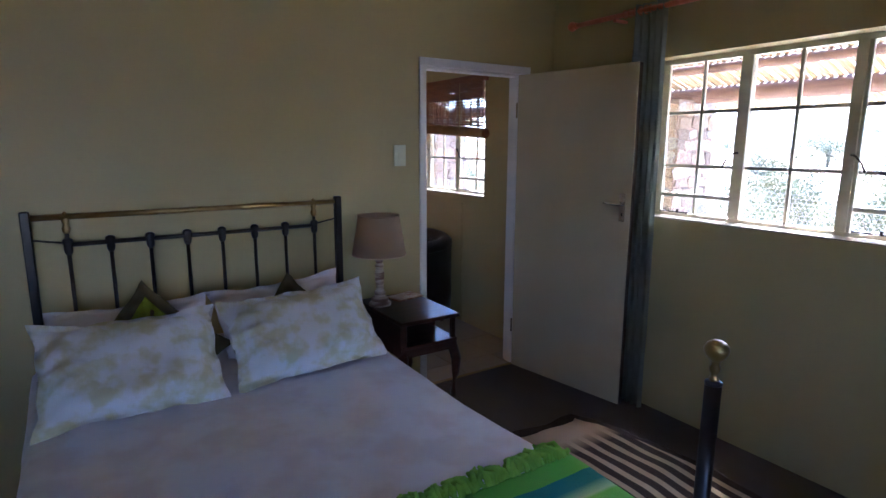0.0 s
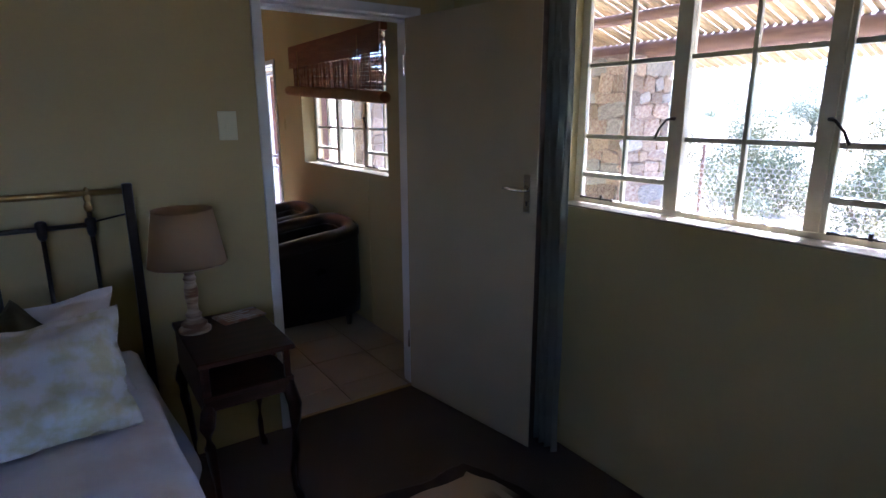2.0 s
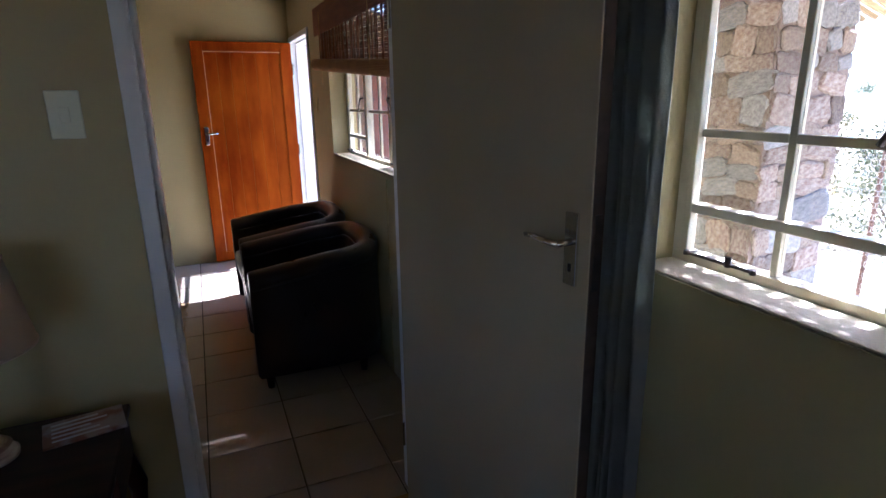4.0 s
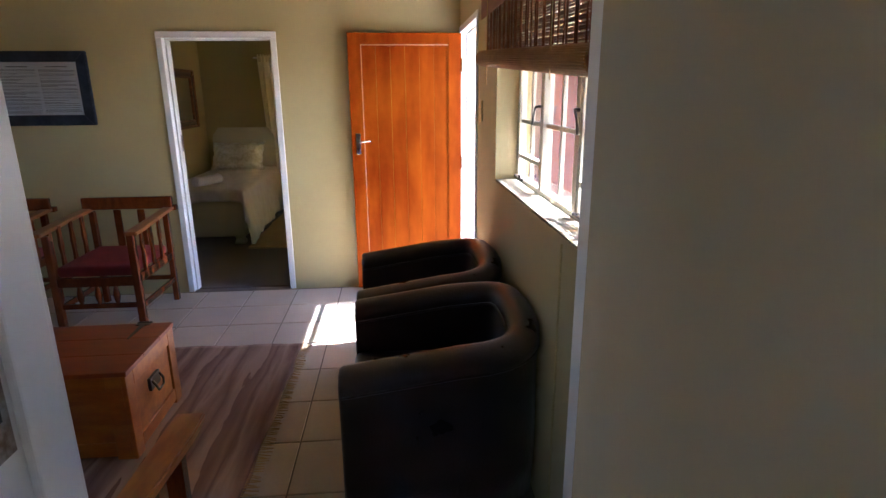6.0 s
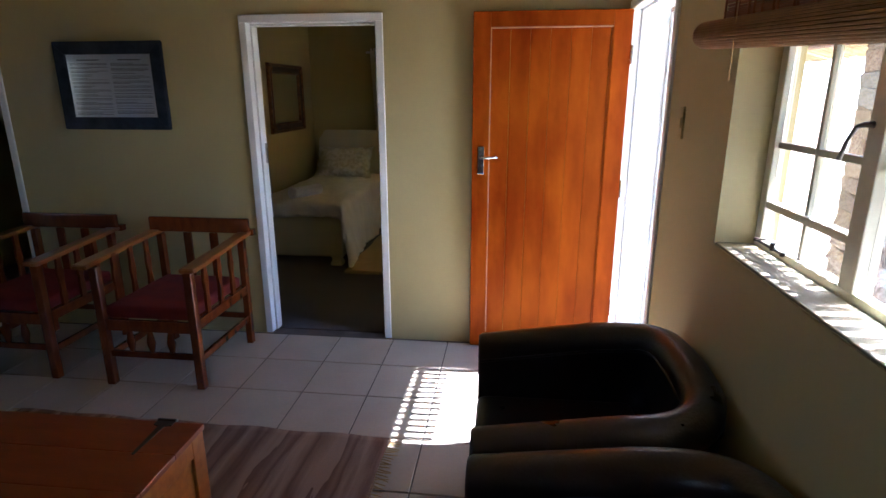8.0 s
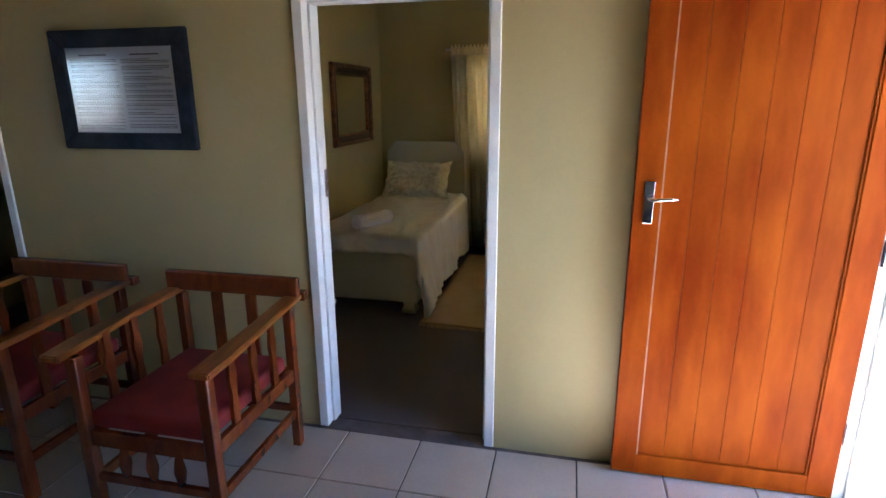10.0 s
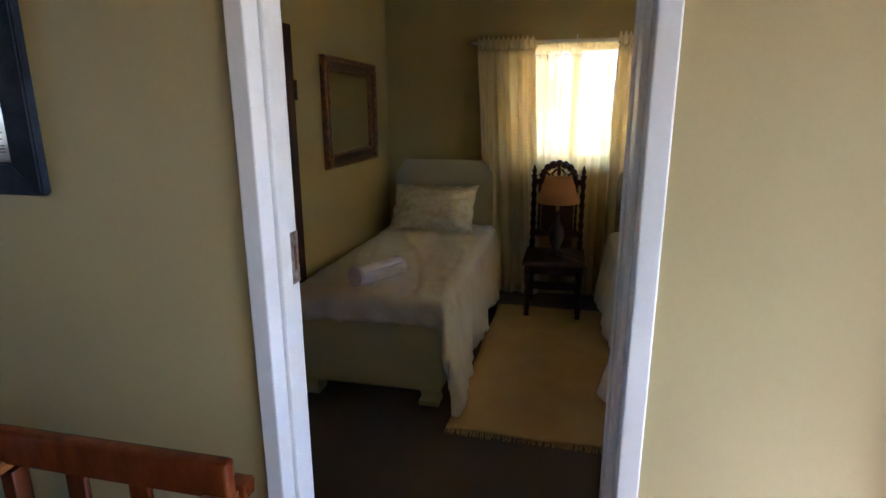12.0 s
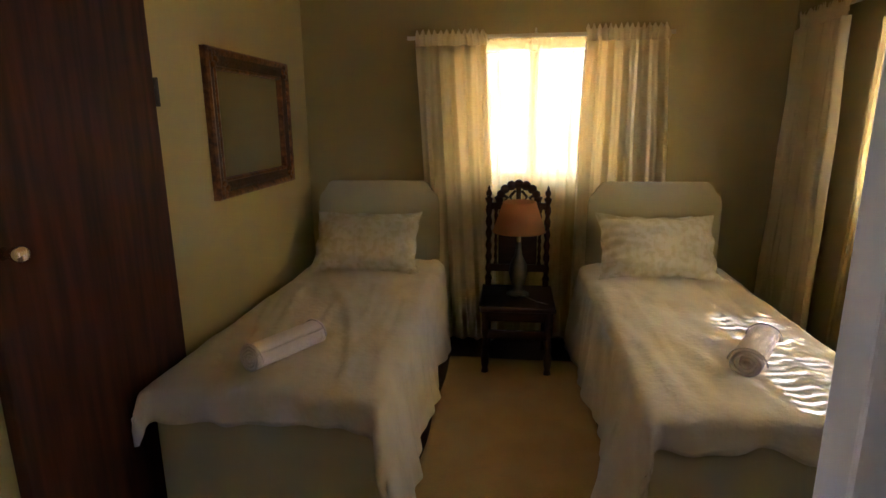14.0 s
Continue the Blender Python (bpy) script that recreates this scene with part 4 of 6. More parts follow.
rl = thing("curtain_rail", (0.45, YC + 0.03, 2.085), "thin white curtain rail on the wall", "curtain rail")
part("rail", boxed(0, 1.68, -0.008, 0.008, -0.012, 0.012, bevel=0.002), "rail", rl)
for x in (0.1, 0.83, 1.6):
    part("bracket", boxed(x - 0.01, x + 0.01, 0.0, 0.10, 0.0, 0.02, bevel=0.002), "rail", rl)
    part("bracket_pin", rod(bmesh.new(), (x, 0, 0.02), (x, 0, 0.045), 0.006), "rail", rl)
curtain("curtain", pose(2.76, 10.09, 0, 0, 0, 90), 0.50, 0.70, 0.03, 2.12, 6, "curtain", "cream curtain hanging at an angle beside the side window", 12, depth=0.036, lean_x=0.08, group="cream curtains")
curtain("sheer_curtain", pose(2.82, 8.87, 0, 0, 0, 90), 1.56, 1.72, 0.05, 2.08, 20, "sheer", "yellow sheer curtain over the side window", 15, depth=0.014, group="sheer curtains")
rl2 = thing("curtain_rail", (2.79, 8.0, 2.12), "thin white curtain rail on the window wall", "curtain rail")
part("rail", boxed(-0.008, 0.008, 0, 2.35, -0.012, 0.012, bevel=0.002), "rail", rl2)
for y in (0.1, 1.3, 2.25):
    part("bracket", boxed(0, 0.08, y - 0.01, y + 0.01, 0.0, 0.02, bevel=0.002), "rail", rl2)

# ---- tub armchairs ----


def tub_chair():
    """A round-backed leather tub chair that faces local -x, 0.72 square and 0.73 high."""
    ob = new("tub_armchair")
    R, rim = 0.36, 0.052

    def path(k):
        """Plan of the shell's centre line from one arm's front round the back to the other's."""
        L = 0.35
        r = R - rim
        if k < 0.27:
            return Vector((-0.36 + (L + 0.06) * k / 0.27, -r)), Vector((0, -1))
        if k > 0.73:
            return Vector((-0.36 + (L + 0.06) * (1 - k) / 0.27, r)), Vector((0, 1))
        a = -math.pi / 2 + math.pi * (k - 0.27) / 0.46
        c, q = math.cos(a), math.sin(a)
        e = 0.52
        x, y = r * abs(c) ** e, r * math.copysign(abs(q) ** e, q)
        nx, ny = c ** (2 - e) if c > 0 else 0.0, math.copysign(abs(q) ** (2 - e), q)
        return Vector((x, y)), Vector((nx, ny)).normalized()
    bm = bmesh.new()
    prof = [(rim, 0.10), (rim + 0.008, 0.25), (rim + 0.004, 0.55), (rim + 0.006, 0.64), (rim + 0.012, 0.66), (rim + 0.010, 0.695), (rim * 0.6, 0.722), (0.0, 0.73), (-rim * 0.6, 0.722), (-rim - 0.006, 0.695), (-rim - 0.006, 0.665), (-rim, 0.64), (-rim - 0.004, 0.40), (-rim, 0.30), (-rim, 0.10)]
    N = 60
    rings = []
    for i in range(N + 1):
        k = i / N
        p, nrm = path(k)
        drop = 0.11 * (1 - min(k, 1 - k) / 0.5) - 0.045
        ring = []
        for o, z in prof:
            q = p + nrm * o
            ring.append(bm.verts.new((q.x, q.y, z - (drop if z > 0.5 else 0))))
        rings.append(ring)
    for a, b in zip(rings, rings[1:]):
        for j in range(len(prof) - 1):
            bm.faces.new((a[j], a[j + 1], b[j + 1], b[j]))
        bm.faces.new((a[-1], a[0], b[0], b[-1]))
    for e, s in ((rings[0], -1), (rings[-1], 1)):
        c = sum((v.co for v in e), Vector()) / len(e)
        inner = [bm.verts.new((v.co.x - 0.012, v.co.y + (c.y - v.co.y) * 0.12, v.co.z + (c.z - v.co.z) * 0.04)) for v in e]
        for j in range(len(e)):
            bm.faces.new((e[j], e[(j + 1) % len(e)], inner[(j + 1) % len(e)], inner[j]))
        bm.faces.new(inner)
    part("shell", bm, "leather", ob, smooth=True)
    # piping along the inner and outer rim
    for o in (rim + 0.008, -rim - 0.004):
        pts = []
        for i in range(0, N + 1, 2):
            k = i / N
            p, nrm = path(k)
            q = p + nrm * o
            pts.append((q.x, q.y, 0.693 - 0.11 * (1 - min(k, 1 - k) / 0.5)))
        part("piping", tube(bmesh.new(), pts, 0.006, 6), "leather", ob, smooth=True)
    sc = boxed(-0.375, 0.22, -0.252, 0.252, 0.33, 0.455, bevel=0.035, seg=4)
    part("seat_cushion", sc, "leather", ob, "plump leather seat cushion", smooth=True)
    part("seat_base", boxed(-0.345, 0.24, -0.26, 0.26, 0.11, 0.33, bevel=0.01), "leather", ob)
    for x in (-0.31, 0.22):
        for y in (-0.27, 0.27):
            part("foot", rod(bmesh.new(), (x, y, 0.105), (x, y, 0), 0.028, 0.018, 12), "black_iron", ob)
    return ob


tub = tagged(tub_chair(), "dark brown leather tub armchair under the window", "armchair", "tub armchairs")
for piece in tub.children:
    piece.data.transform(Matrix.Diagonal((1.0, 1.06, 1.04, 1)))
tub.matrix_basis = pose(2.50, 4.42, 0, 0, 0, -1)
copy_thing(tub, pose(2.50, 5.215, 0, 0, 0, 1))

# ---- slatted wooden armchairs ----


def slat_chair():
    """A low wooden armchair with slatted sides and back that faces local -y; legs 0.56 apart."""
    ob = new("wooden_armchair")
    hw, yf, yb = 0.272, -0.32, 0.30

    def P(n, a, mat="chairwood", bev=0.004, m=None, label=""):
        return part(n, boxed(*a, bevel=bev, m=m), mat, ob, label)
    for s in (-1, 1):
        P("front_leg", (s * hw - 0.024, s * hw + 0.024, yf - 0.02, yf + 0.024, 0, 0.70), bev=0.006)
        P("back_leg", (s * hw - 0.02, s * hw + 0.02, yb - 0.024, yb + 0.02, 0, 0.74))
        # arm: a long flat board that runs past the front leg
        arm = slab(bmesh.new(), [(s * 0.262, yf - 0.07), (s * 0.345, yf - 0.07), (s * 0.352, yf + 0.05), (s * 0.34, 0.1), (s * 0.335, yb + 0.05), (s * 0.262, yb + 0.05), (s * 0.27, 0.0)][::s], 0.0, 0.026)
        bmesh.ops.bevel(arm, geom=arm.edges[:], offset=0.005, segments=2, affect="EDGES")
        a = part("armrest", arm, "armwood", ob, "worn lighter arm board")
        a.matrix_basis = pose(0, 0, 0.725, 3.2)
        P("side_rail", (s * hw - 0.014, s * hw + 0.014, yf + 0.024, yb - 0.024, 0.345, 0.405))
        P("stretcher", (s * hw - 0.012, s * hw + 0.012, yf + 0.024, yb - 0.024, 0.155, 0.195))
        for k in range(3):
            y = yf + 0.155 + k * 0.15
            b = bmesh.new()
            pr = [(0.40, 0.020), (0.47, 0.020), (0.53, 0.015), (0.60, 0.024), (0.66, 0.016), (0.735, 0.018)]
            L, Rr = [], []
            for z, w in pr:
                L.append((y - w, z))
                Rr.append((y + w, z))
            out = L + Rr[::-1]
            t = bmesh.new()
            f0 = [t.verts.new((s * hw - 0.008, yy, zz)) for yy, zz in out]
            f1 = [t.verts.new((s * hw + 0.008, yy, zz)) for yy, zz in out]
            t.faces.new(f0)
            t.faces.new(f1[::-1])
            for i in range(len(out)):
                j = (i + 1) % len(out)
                t.faces.new((f0[i], f1[i], f1[j], f0[j]))
            part("side_slat", t, "chairwood", ob)
    P("front_rail", (-hw + 0.024, hw - 0.024, yf - 0.012, yf + 0.014, 0.335, 0.40))
    P("back_rail", (-hw + 0.02, hw - 0.02, yb - 0.014, yb + 0.012, 0.335, 0.40))
    P("front_stretcher", (-hw + 0.024, hw - 0.024, yf - 0.01, yf + 0.012, 0.175, 0.21))
    P("back_stretcher", (-hw + 0.02, hw - 0.02, yb - 0.012, yb + 0.01, 0.175, 0.21))
    for k in range(3):
        x = -0.12 + k * 0.12
        part("front_spindle", lathe(bmesh.new(), [(0.012, 0.208), (0.018, 0.235), (0.024, 0.27), (0.018, 0.305), (0.011, 0.338)], at=(x, yf, 0), sides=8), "chairwood", ob, smooth=True)
    for x in (-0.088, 0.088):
        P("back_slat", (x - 0.027, x + 0.027, yb - 0.008, yb + 0.008, 0.40, 0.75))
    tr = boxed(-0.335, 0.335, yb - 0.022, yb + 0.012, 0.755, 0.85, bevel=0.010, seg=3)
    part("top_rail", tr, "chairwood", ob)
    P("arm_end", (0.275, 0.35, yb + 0.01, yb + 0.055, 0.735, 0.775))
    P("arm_end", (-0.35, -0.275, yb + 0.01, yb + 0.055, 0.735, 0.775))
    part("seat_cushion", boxed(-0.255, 0.255, yf + 0.005, yb - 0.025, 0.40, 0.475, bevel=0.025, seg=4), "red", ob, "worn dark red seat cushion", smooth=True)
    return ob


sc_ = tagged(slat_chair(), "red-brown slatted wooden armchair with a red cushion, beside the doorway", "armchair", "wooden armchairs")
sc_.matrix_basis = pose(0.262, 6.475, 0, 0, 0, 0)
c2 = copy_thing(sc_, pose(-0.655, 6.50, 0, 0, 0, 0))
c2["label"] = "red-brown slatted wooden armchair with a red cushion, against the wall"
c3 = copy_thing(sc_, pose(1.43, 3.40, 0, 0, 0, 180))
c3["label"] = "red-brown slatted wooden armchair near the first doorway"

# ---- chest used as a table ----
tk = thing("wooden_chest", (0.612, 4.90, 0), "orange-brown wooden chest used as a coffee table", "chest", rz=0.5)
LX, LY, TZ = 0.52, 0.278, 0.445
part("body", boxed(-LX + 0.012, LX - 0.012, -LY + 0.012, LY - 0.012, 0.02, TZ - 0.04), "trunk", tk)
for i in range(3):
    w = 2 * LY / 3
    part("lid_board", boxed(-LX - 0.008, LX + 0.008, -LY - 0.004 + i * w * 1.01, -LY - 0.004 + (i + 1) * w * 1.01 - 0.001, TZ - 0.022, TZ, bevel=0.003), "trunktop", tk)
for s in (-1, 1):
    for nm, a in (("end_stile", (-LY, -LY + 0.075, 0.0, TZ - 0.024)), ("end_stile", (LY - 0.075, LY, 0.0, TZ - 0.024)), ("end_rail", (-LY + 0.075, LY - 0.075, TZ - 0.095, TZ - 0.024)), ("end_rail", (-LY + 0.075, LY - 0.075, 0.03, 0.095))):
        x0, x1 = sorted((s * (LX - 0.022), s * LX))
        part(nm, boxed(x0, x1, *a, bevel=0.003), "trunk", tk)
    for nm, a in (("front_stile", (-LX + 0.023, -LX + 0.09, 0.0, TZ - 0.024)), ("front_stile", (LX - 0.09, LX - 0.023, 0.0, TZ - 0.024)), ("front_rail", (-LX + 0.09, LX - 0.09, TZ - 0.095, TZ - 0.024)), ("front_rail", (-LX + 0.09, LX - 0.09, 0.03, 0.095))):
        y0, y1 = sorted((s * (LY - 0.018), s * (LY - 0.001)))
        part(nm, boxed(a[0], a[1], y0, y1, a[2], a[3], bevel=0.003), "trunk", tk)
hd = put("chest_handle", None, tk)
hd.matrix_basis = pose(LX + 0.002, -0.01, 0.26)
tagged(hd, "black iron drop handle")
part("handle_plate", boxed(-0.012, 0.004, -0.055, 0.055, -0.03, 0.035, bevel=0.003), "black_iron", hd)
part("grip", tube(bmesh.new(), [(0.006, -0.042, 0.02), (0.022, -0.042, -0.005), (0.026, -0.03, -0.035), (0.026, 0.03, -0.035), (0.022, 0.042, -0.005), (0.006, 0.042, 0.02)], 0.006, 8), "black_iron", hd, smooth=True)
for x in (LX - 0.135, -LX + 0.135):
    hg = slab(bmesh.new(), [(x - 0.034, LY - 0.004), (x + 0.034, LY - 0.004), (x + 0.034, LY - 0.03), (x + 0.012, LY - 0.035), (x + 0.004, LY - 0.20), (x - 0.004, LY - 0.20), (x - 0.012, LY - 0.035), (x - 0.034, LY - 0.03)][::-1], TZ + 0.0005, TZ + 0.004)
    part("strap_hinge", hg, "black_iron", tk, "black tapered strap hinge")
    part("hinge_barrel", rod(bmesh.new(), (x - 0.036, LY + 0.004, TZ), (x + 0.036, LY + 0.004, TZ), 0.008), "black_iron", tk)

# ---- living room rug ----
rg = thing("rug", (0.675, 4.86, 0.0), "brown streaked woven rug with a thin fringe", "rug", rz=-1)
bm = bmesh.new()
grid(bm, 60, 50, lambda u, v: ((u - 0.5) * 2.0 + 0.006 * math.sin(v * 26), (v - 0.5) * 1.92 + 0.006 * math.sin(u * 31), 0.010 + 0.003 * noise.noise(Vector((u * 7, v * 7, 0)))))
thicken(part("woven_field", bm, "rug_brown", rg, smooth=True), 0.008)
fr = bmesh.new()
rnd = random.Random(8)
for s in (-1, 1):
    for i in range(110):
        y = -0.95 + 1.9 * i / 109
        dy = rnd.uniform(-0.02, 0.02)
        tube(fr, [(s * 0.995, y, 0.010), (s * (1.02 + rnd.uniform(0, .01)), y + dy / 2, 0.006), (s * (1.04 + rnd.uniform(0, .02)), y + dy, 0.003)], [0.0025, 0.003, 0.0018], 4)
tagged(part("fringe", fr, "rug_cream", rg, "frayed pale fringe"), kind="stuff")

# ---- cane blind ----
bl = thing("cane_blind", (2.81, 4.69, 0), "brown woven cane blind, half rolled up", "window blind")
BL0, BL1 = -1.02, 0.63


def droop(u):
    """How much the lower part of the blind is raised at the share u of its width."""
    return 0.105 * u


part("headboard", boxed(-0.0, 0.05, BL0, BL1, 2.09, 2.14, bevel=0.004), "blind", bl)
for k in range(17):
    z = 1.965 + k * 0.0105
    part("valance_slat", rod(bmesh.new(), (-0.016, BL0 - 0.01, z), (-0.016, BL1 + 0.01, z), 0.0050, sides=6), "blind", bl)
for k in range(44):
    z = 1.70 + k * 0.0088
    up = droop(1.0) * (1 - k / 44)
    part("slat", rod(bmesh.new(), (0.02 + 0.004 * math.sin(k), BL0 + 0.01, z + 0.0015 * math.sin(k * 2.3)), (0.02 + 0.004 * math.cos(k), BL1 - 0.01, z + up + 0.003 * math.sin(k * 0.9)), 0.0037, sides=6), "blind", bl)
for k in range(34):
    u = (k + 0.4 + 0.35 * math.sin(k * 2.7)) / 34
    y = BL0 + u * (BL1 - BL0)
    part("cord", rod(bmesh.new(), (0.013, y, 1.69 + droop(u)), (0.013, y, 2.10), 0.0033, sides=6), "blind", bl)
NR = 30
part("roll_core", rod(bmesh.new(), (0.01, BL0 - 0.018, 1.675), (0.01, BL1 + 0.118, 1.782), 0.036, sides=18), "blind", bl)
for k in range(NR):
    a = 2 * math.pi * k / NR
    part("rolled_cane", rod(bmesh.new(), (0.01 + 0.039 * math.cos(a), BL0 - 0.02, 1.675 + 0.037 * math.sin(a)), (0.01 + 0.039 * math.cos(a), BL1 + 0.12, 1.782 + 0.037 * math.sin(a)), 0.0037, sides=6), "blind_roll", bl)
for y in (-0.72, 0.42):
    part("pull_cord", rod(bmesh.new(), (-0.024, y, 1.64), (-0.024, y, 2.09), 0.002, sides=5), "rug_cream", bl)

# ---- picture ----
pc = thing("framed_notice", (-0.305, YB, 1.655), "framed page of small print in a dark blue-grey frame", "picture")
PW, PH, PF = 0.365, 0.27, 0.078
part("backing", boxed(-PW + 0.01, PW - 0.01, -0.018, -0.004, -PH + 0.01, PH - 0.01), "pic_frame", pc)
part("page", boxed(-PW + 0.05, PW - 0.05, -0.021, -0.018, -PH + 0.05, PH - 0.05), "paper", pc, "white printed page")
gp = part("pane", boxed(-PW + 0.05, PW - 0.05, -0.0245, -0.023, -PH + 0.05, PH - 0.05), "pic_glass", pc)
gp.visible_shadow = False
for nm, o in (("frame_side", [(-PW, -PH), (-PW + PF, -PH + PF), (-PW + PF, PH - PF), (-PW, PH)]), ("frame_side", [(PW, PH), (PW - PF, PH - PF), (PW - PF, -PH + PF), (PW, -PH)]), ("frame_side", [(-PW, PH), (-PW + PF, PH - PF), (PW - PF, PH - PF), (PW, PH)]), ("frame_side", [(PW, -PH), (PW - PF, -PH + PF), (-PW + PF, -PH + PF), (-PW, -PH)])):
    b = slab(bmesh.new(), o, 0.004, 0.034, Matrix.Rotation(radians(90), 4, "X"))
    bmesh.ops.bevel(b, geom=b.edges[:], offset=0.005, segments=2, affect="EDGES")
    part(nm, b, "pic_frame", pc)
rnd = random.Random(3)
for side, x0 in ((0, -PW + PF + 0.02), (1, 0.012)):
    col = PW - PF - 0.032
    z = PH - PF - 0.03
    b = bmesh.new()
    box(b, x0 + col * 0.2, x0 + col * 0.8, -0.0216, -0.0212, z - 0.006, z)
    z -= 0.022
    while z > -PH + PF + 0.015:
        for ln in range(rnd.choice((1, 2, 2, 3))):
            x = x0
            end = x0 + col * (1 if rnd.random() > 0.35 else rnd.uniform(0.4, 0.9))
            while x < end - 0.004:
                w = min(rnd.uniform(0.008, 0.03), end - x)
                box(b, x, x + w, -0.0216, -0.0212, z - 0.0032, z)
                x += w + 0.003
            z -= 0.0075
        z -= 0.008
    tagged(part("print_lines", b, "ink", pc, "lines of small print too fine to read"), kind="stuff")

# ---- wall plates ----


def plate(name, m, w, h, label, mat="plastic", screw="plastic"):
    ob = thing(name, (0, 0, 0), label, "light switch")
    ob.matrix_basis = m
    part("cover_plate", boxed(-w / 2, w / 2, -0.009, 0.0, -h / 2, h / 2, bevel=0.003), mat, ob)
    part("rocker", boxed(-0.012, 0.012, -0.014, -0.009, -0.02, 0.02, bevel=0.002), mat, ob)
    for z in (-h / 2 + 0.016, h / 2 - 0.016):
        part("screw", rod(bmesh.new(), (0, -0.0105, z), (0, -0.009, z), 0.004, sides=8), screw, ob)
    return ob


plate("light_switch", pose(1.658, YA, 1.522), 0.078, 0.124, "cream light switch on the wall beside the doorway")
plate("light_switch", pose(XE, 5.76, 1.50, 0, 0, -90), 0.045, 0.12, "narrow light switch painted over like the wall", mat="plaster", screw="plaster")
cb = thing("wall_conduit", (XE - 0.004, 4.035, 0), "thin painted pipe running up to the window sill", "conduit")
part("pipe", rod(bmesh.new(), (0.002, 0, 0.0), (0.002, 0, 1.13), 0.004, sides=8), "plaster", cb)

# ---- twin beds ----


def twin_bed(at, label, mirror_side=1, seed=0, w=0.80):
    """A painted box bed: base with block feet and a shouldered headboard; head at +y."""
    ob = thing("single_bed", at, label, "bed")
    hw = w / 2
    part("base", boxed(-hw, hw, 0.0, 1.92, 0.085, 0.42, bevel=0.006), "cream_base", ob)
    part("foot_panel", boxed(-hw - 0.006, hw + 0.006, -0.02, 0.0, 0.10, 0.56, bevel=0.006), "cream_base", ob)
    for x in (-hw + 0.07, hw - 0.07):
        for y in (0.05, 1.86):
            part("block_foot", lathe(bmesh.new(), [(0.078, 0.0), (0.078, 0.028), (0.066, 0.036), (0.058, 0.06), (0.068, 0.085)], at=(x, y, 0), sides=4), "cream_base", ob)
    part("mattress", boxed(-hw + 0.01, hw - 0.01, 0.01, 1.9, 0.42, 0.585, bevel=0.05, seg=4), "white_pillow", ob, "pale mattress", smooth=True)
    o = [(-hw, 0.3), (hw, 0.3), (hw, 1.02), (hw - 0.012, 1.07), (hw - 0.045, 1.10), (hw - 0.075, 1.15), (hw - 0.10, 1.165), (-hw + 0.10, 1.165), (-hw + 0.075, 1.15), (-hw + 0.045, 1.10), (-hw + 0.012, 1.07), (-hw, 1.02)]
    hb = slab(bmesh.new(), o, -0.02, 0.02, Matrix.Translation((0, 1.945, 0)) @ Matrix.Rotation(radians(90), 4, "X"))
    bmesh.ops.bevel(hb, geom=hb.edges[:], offset=0.006, segments=2, affect="EDGES")
    part("headboard", hb, "cream_base", ob)
    return ob


BLX, BRX, BY = 0.235, 2.065, 8.52
twin_bed((BLX, BY, 0), "cream painted single bed with a cream quilt, by the wall", w=0.84)
twin_bed((BRX, BY, 0), "cream painted single bed with a sunlit cream quilt", w=0.84)


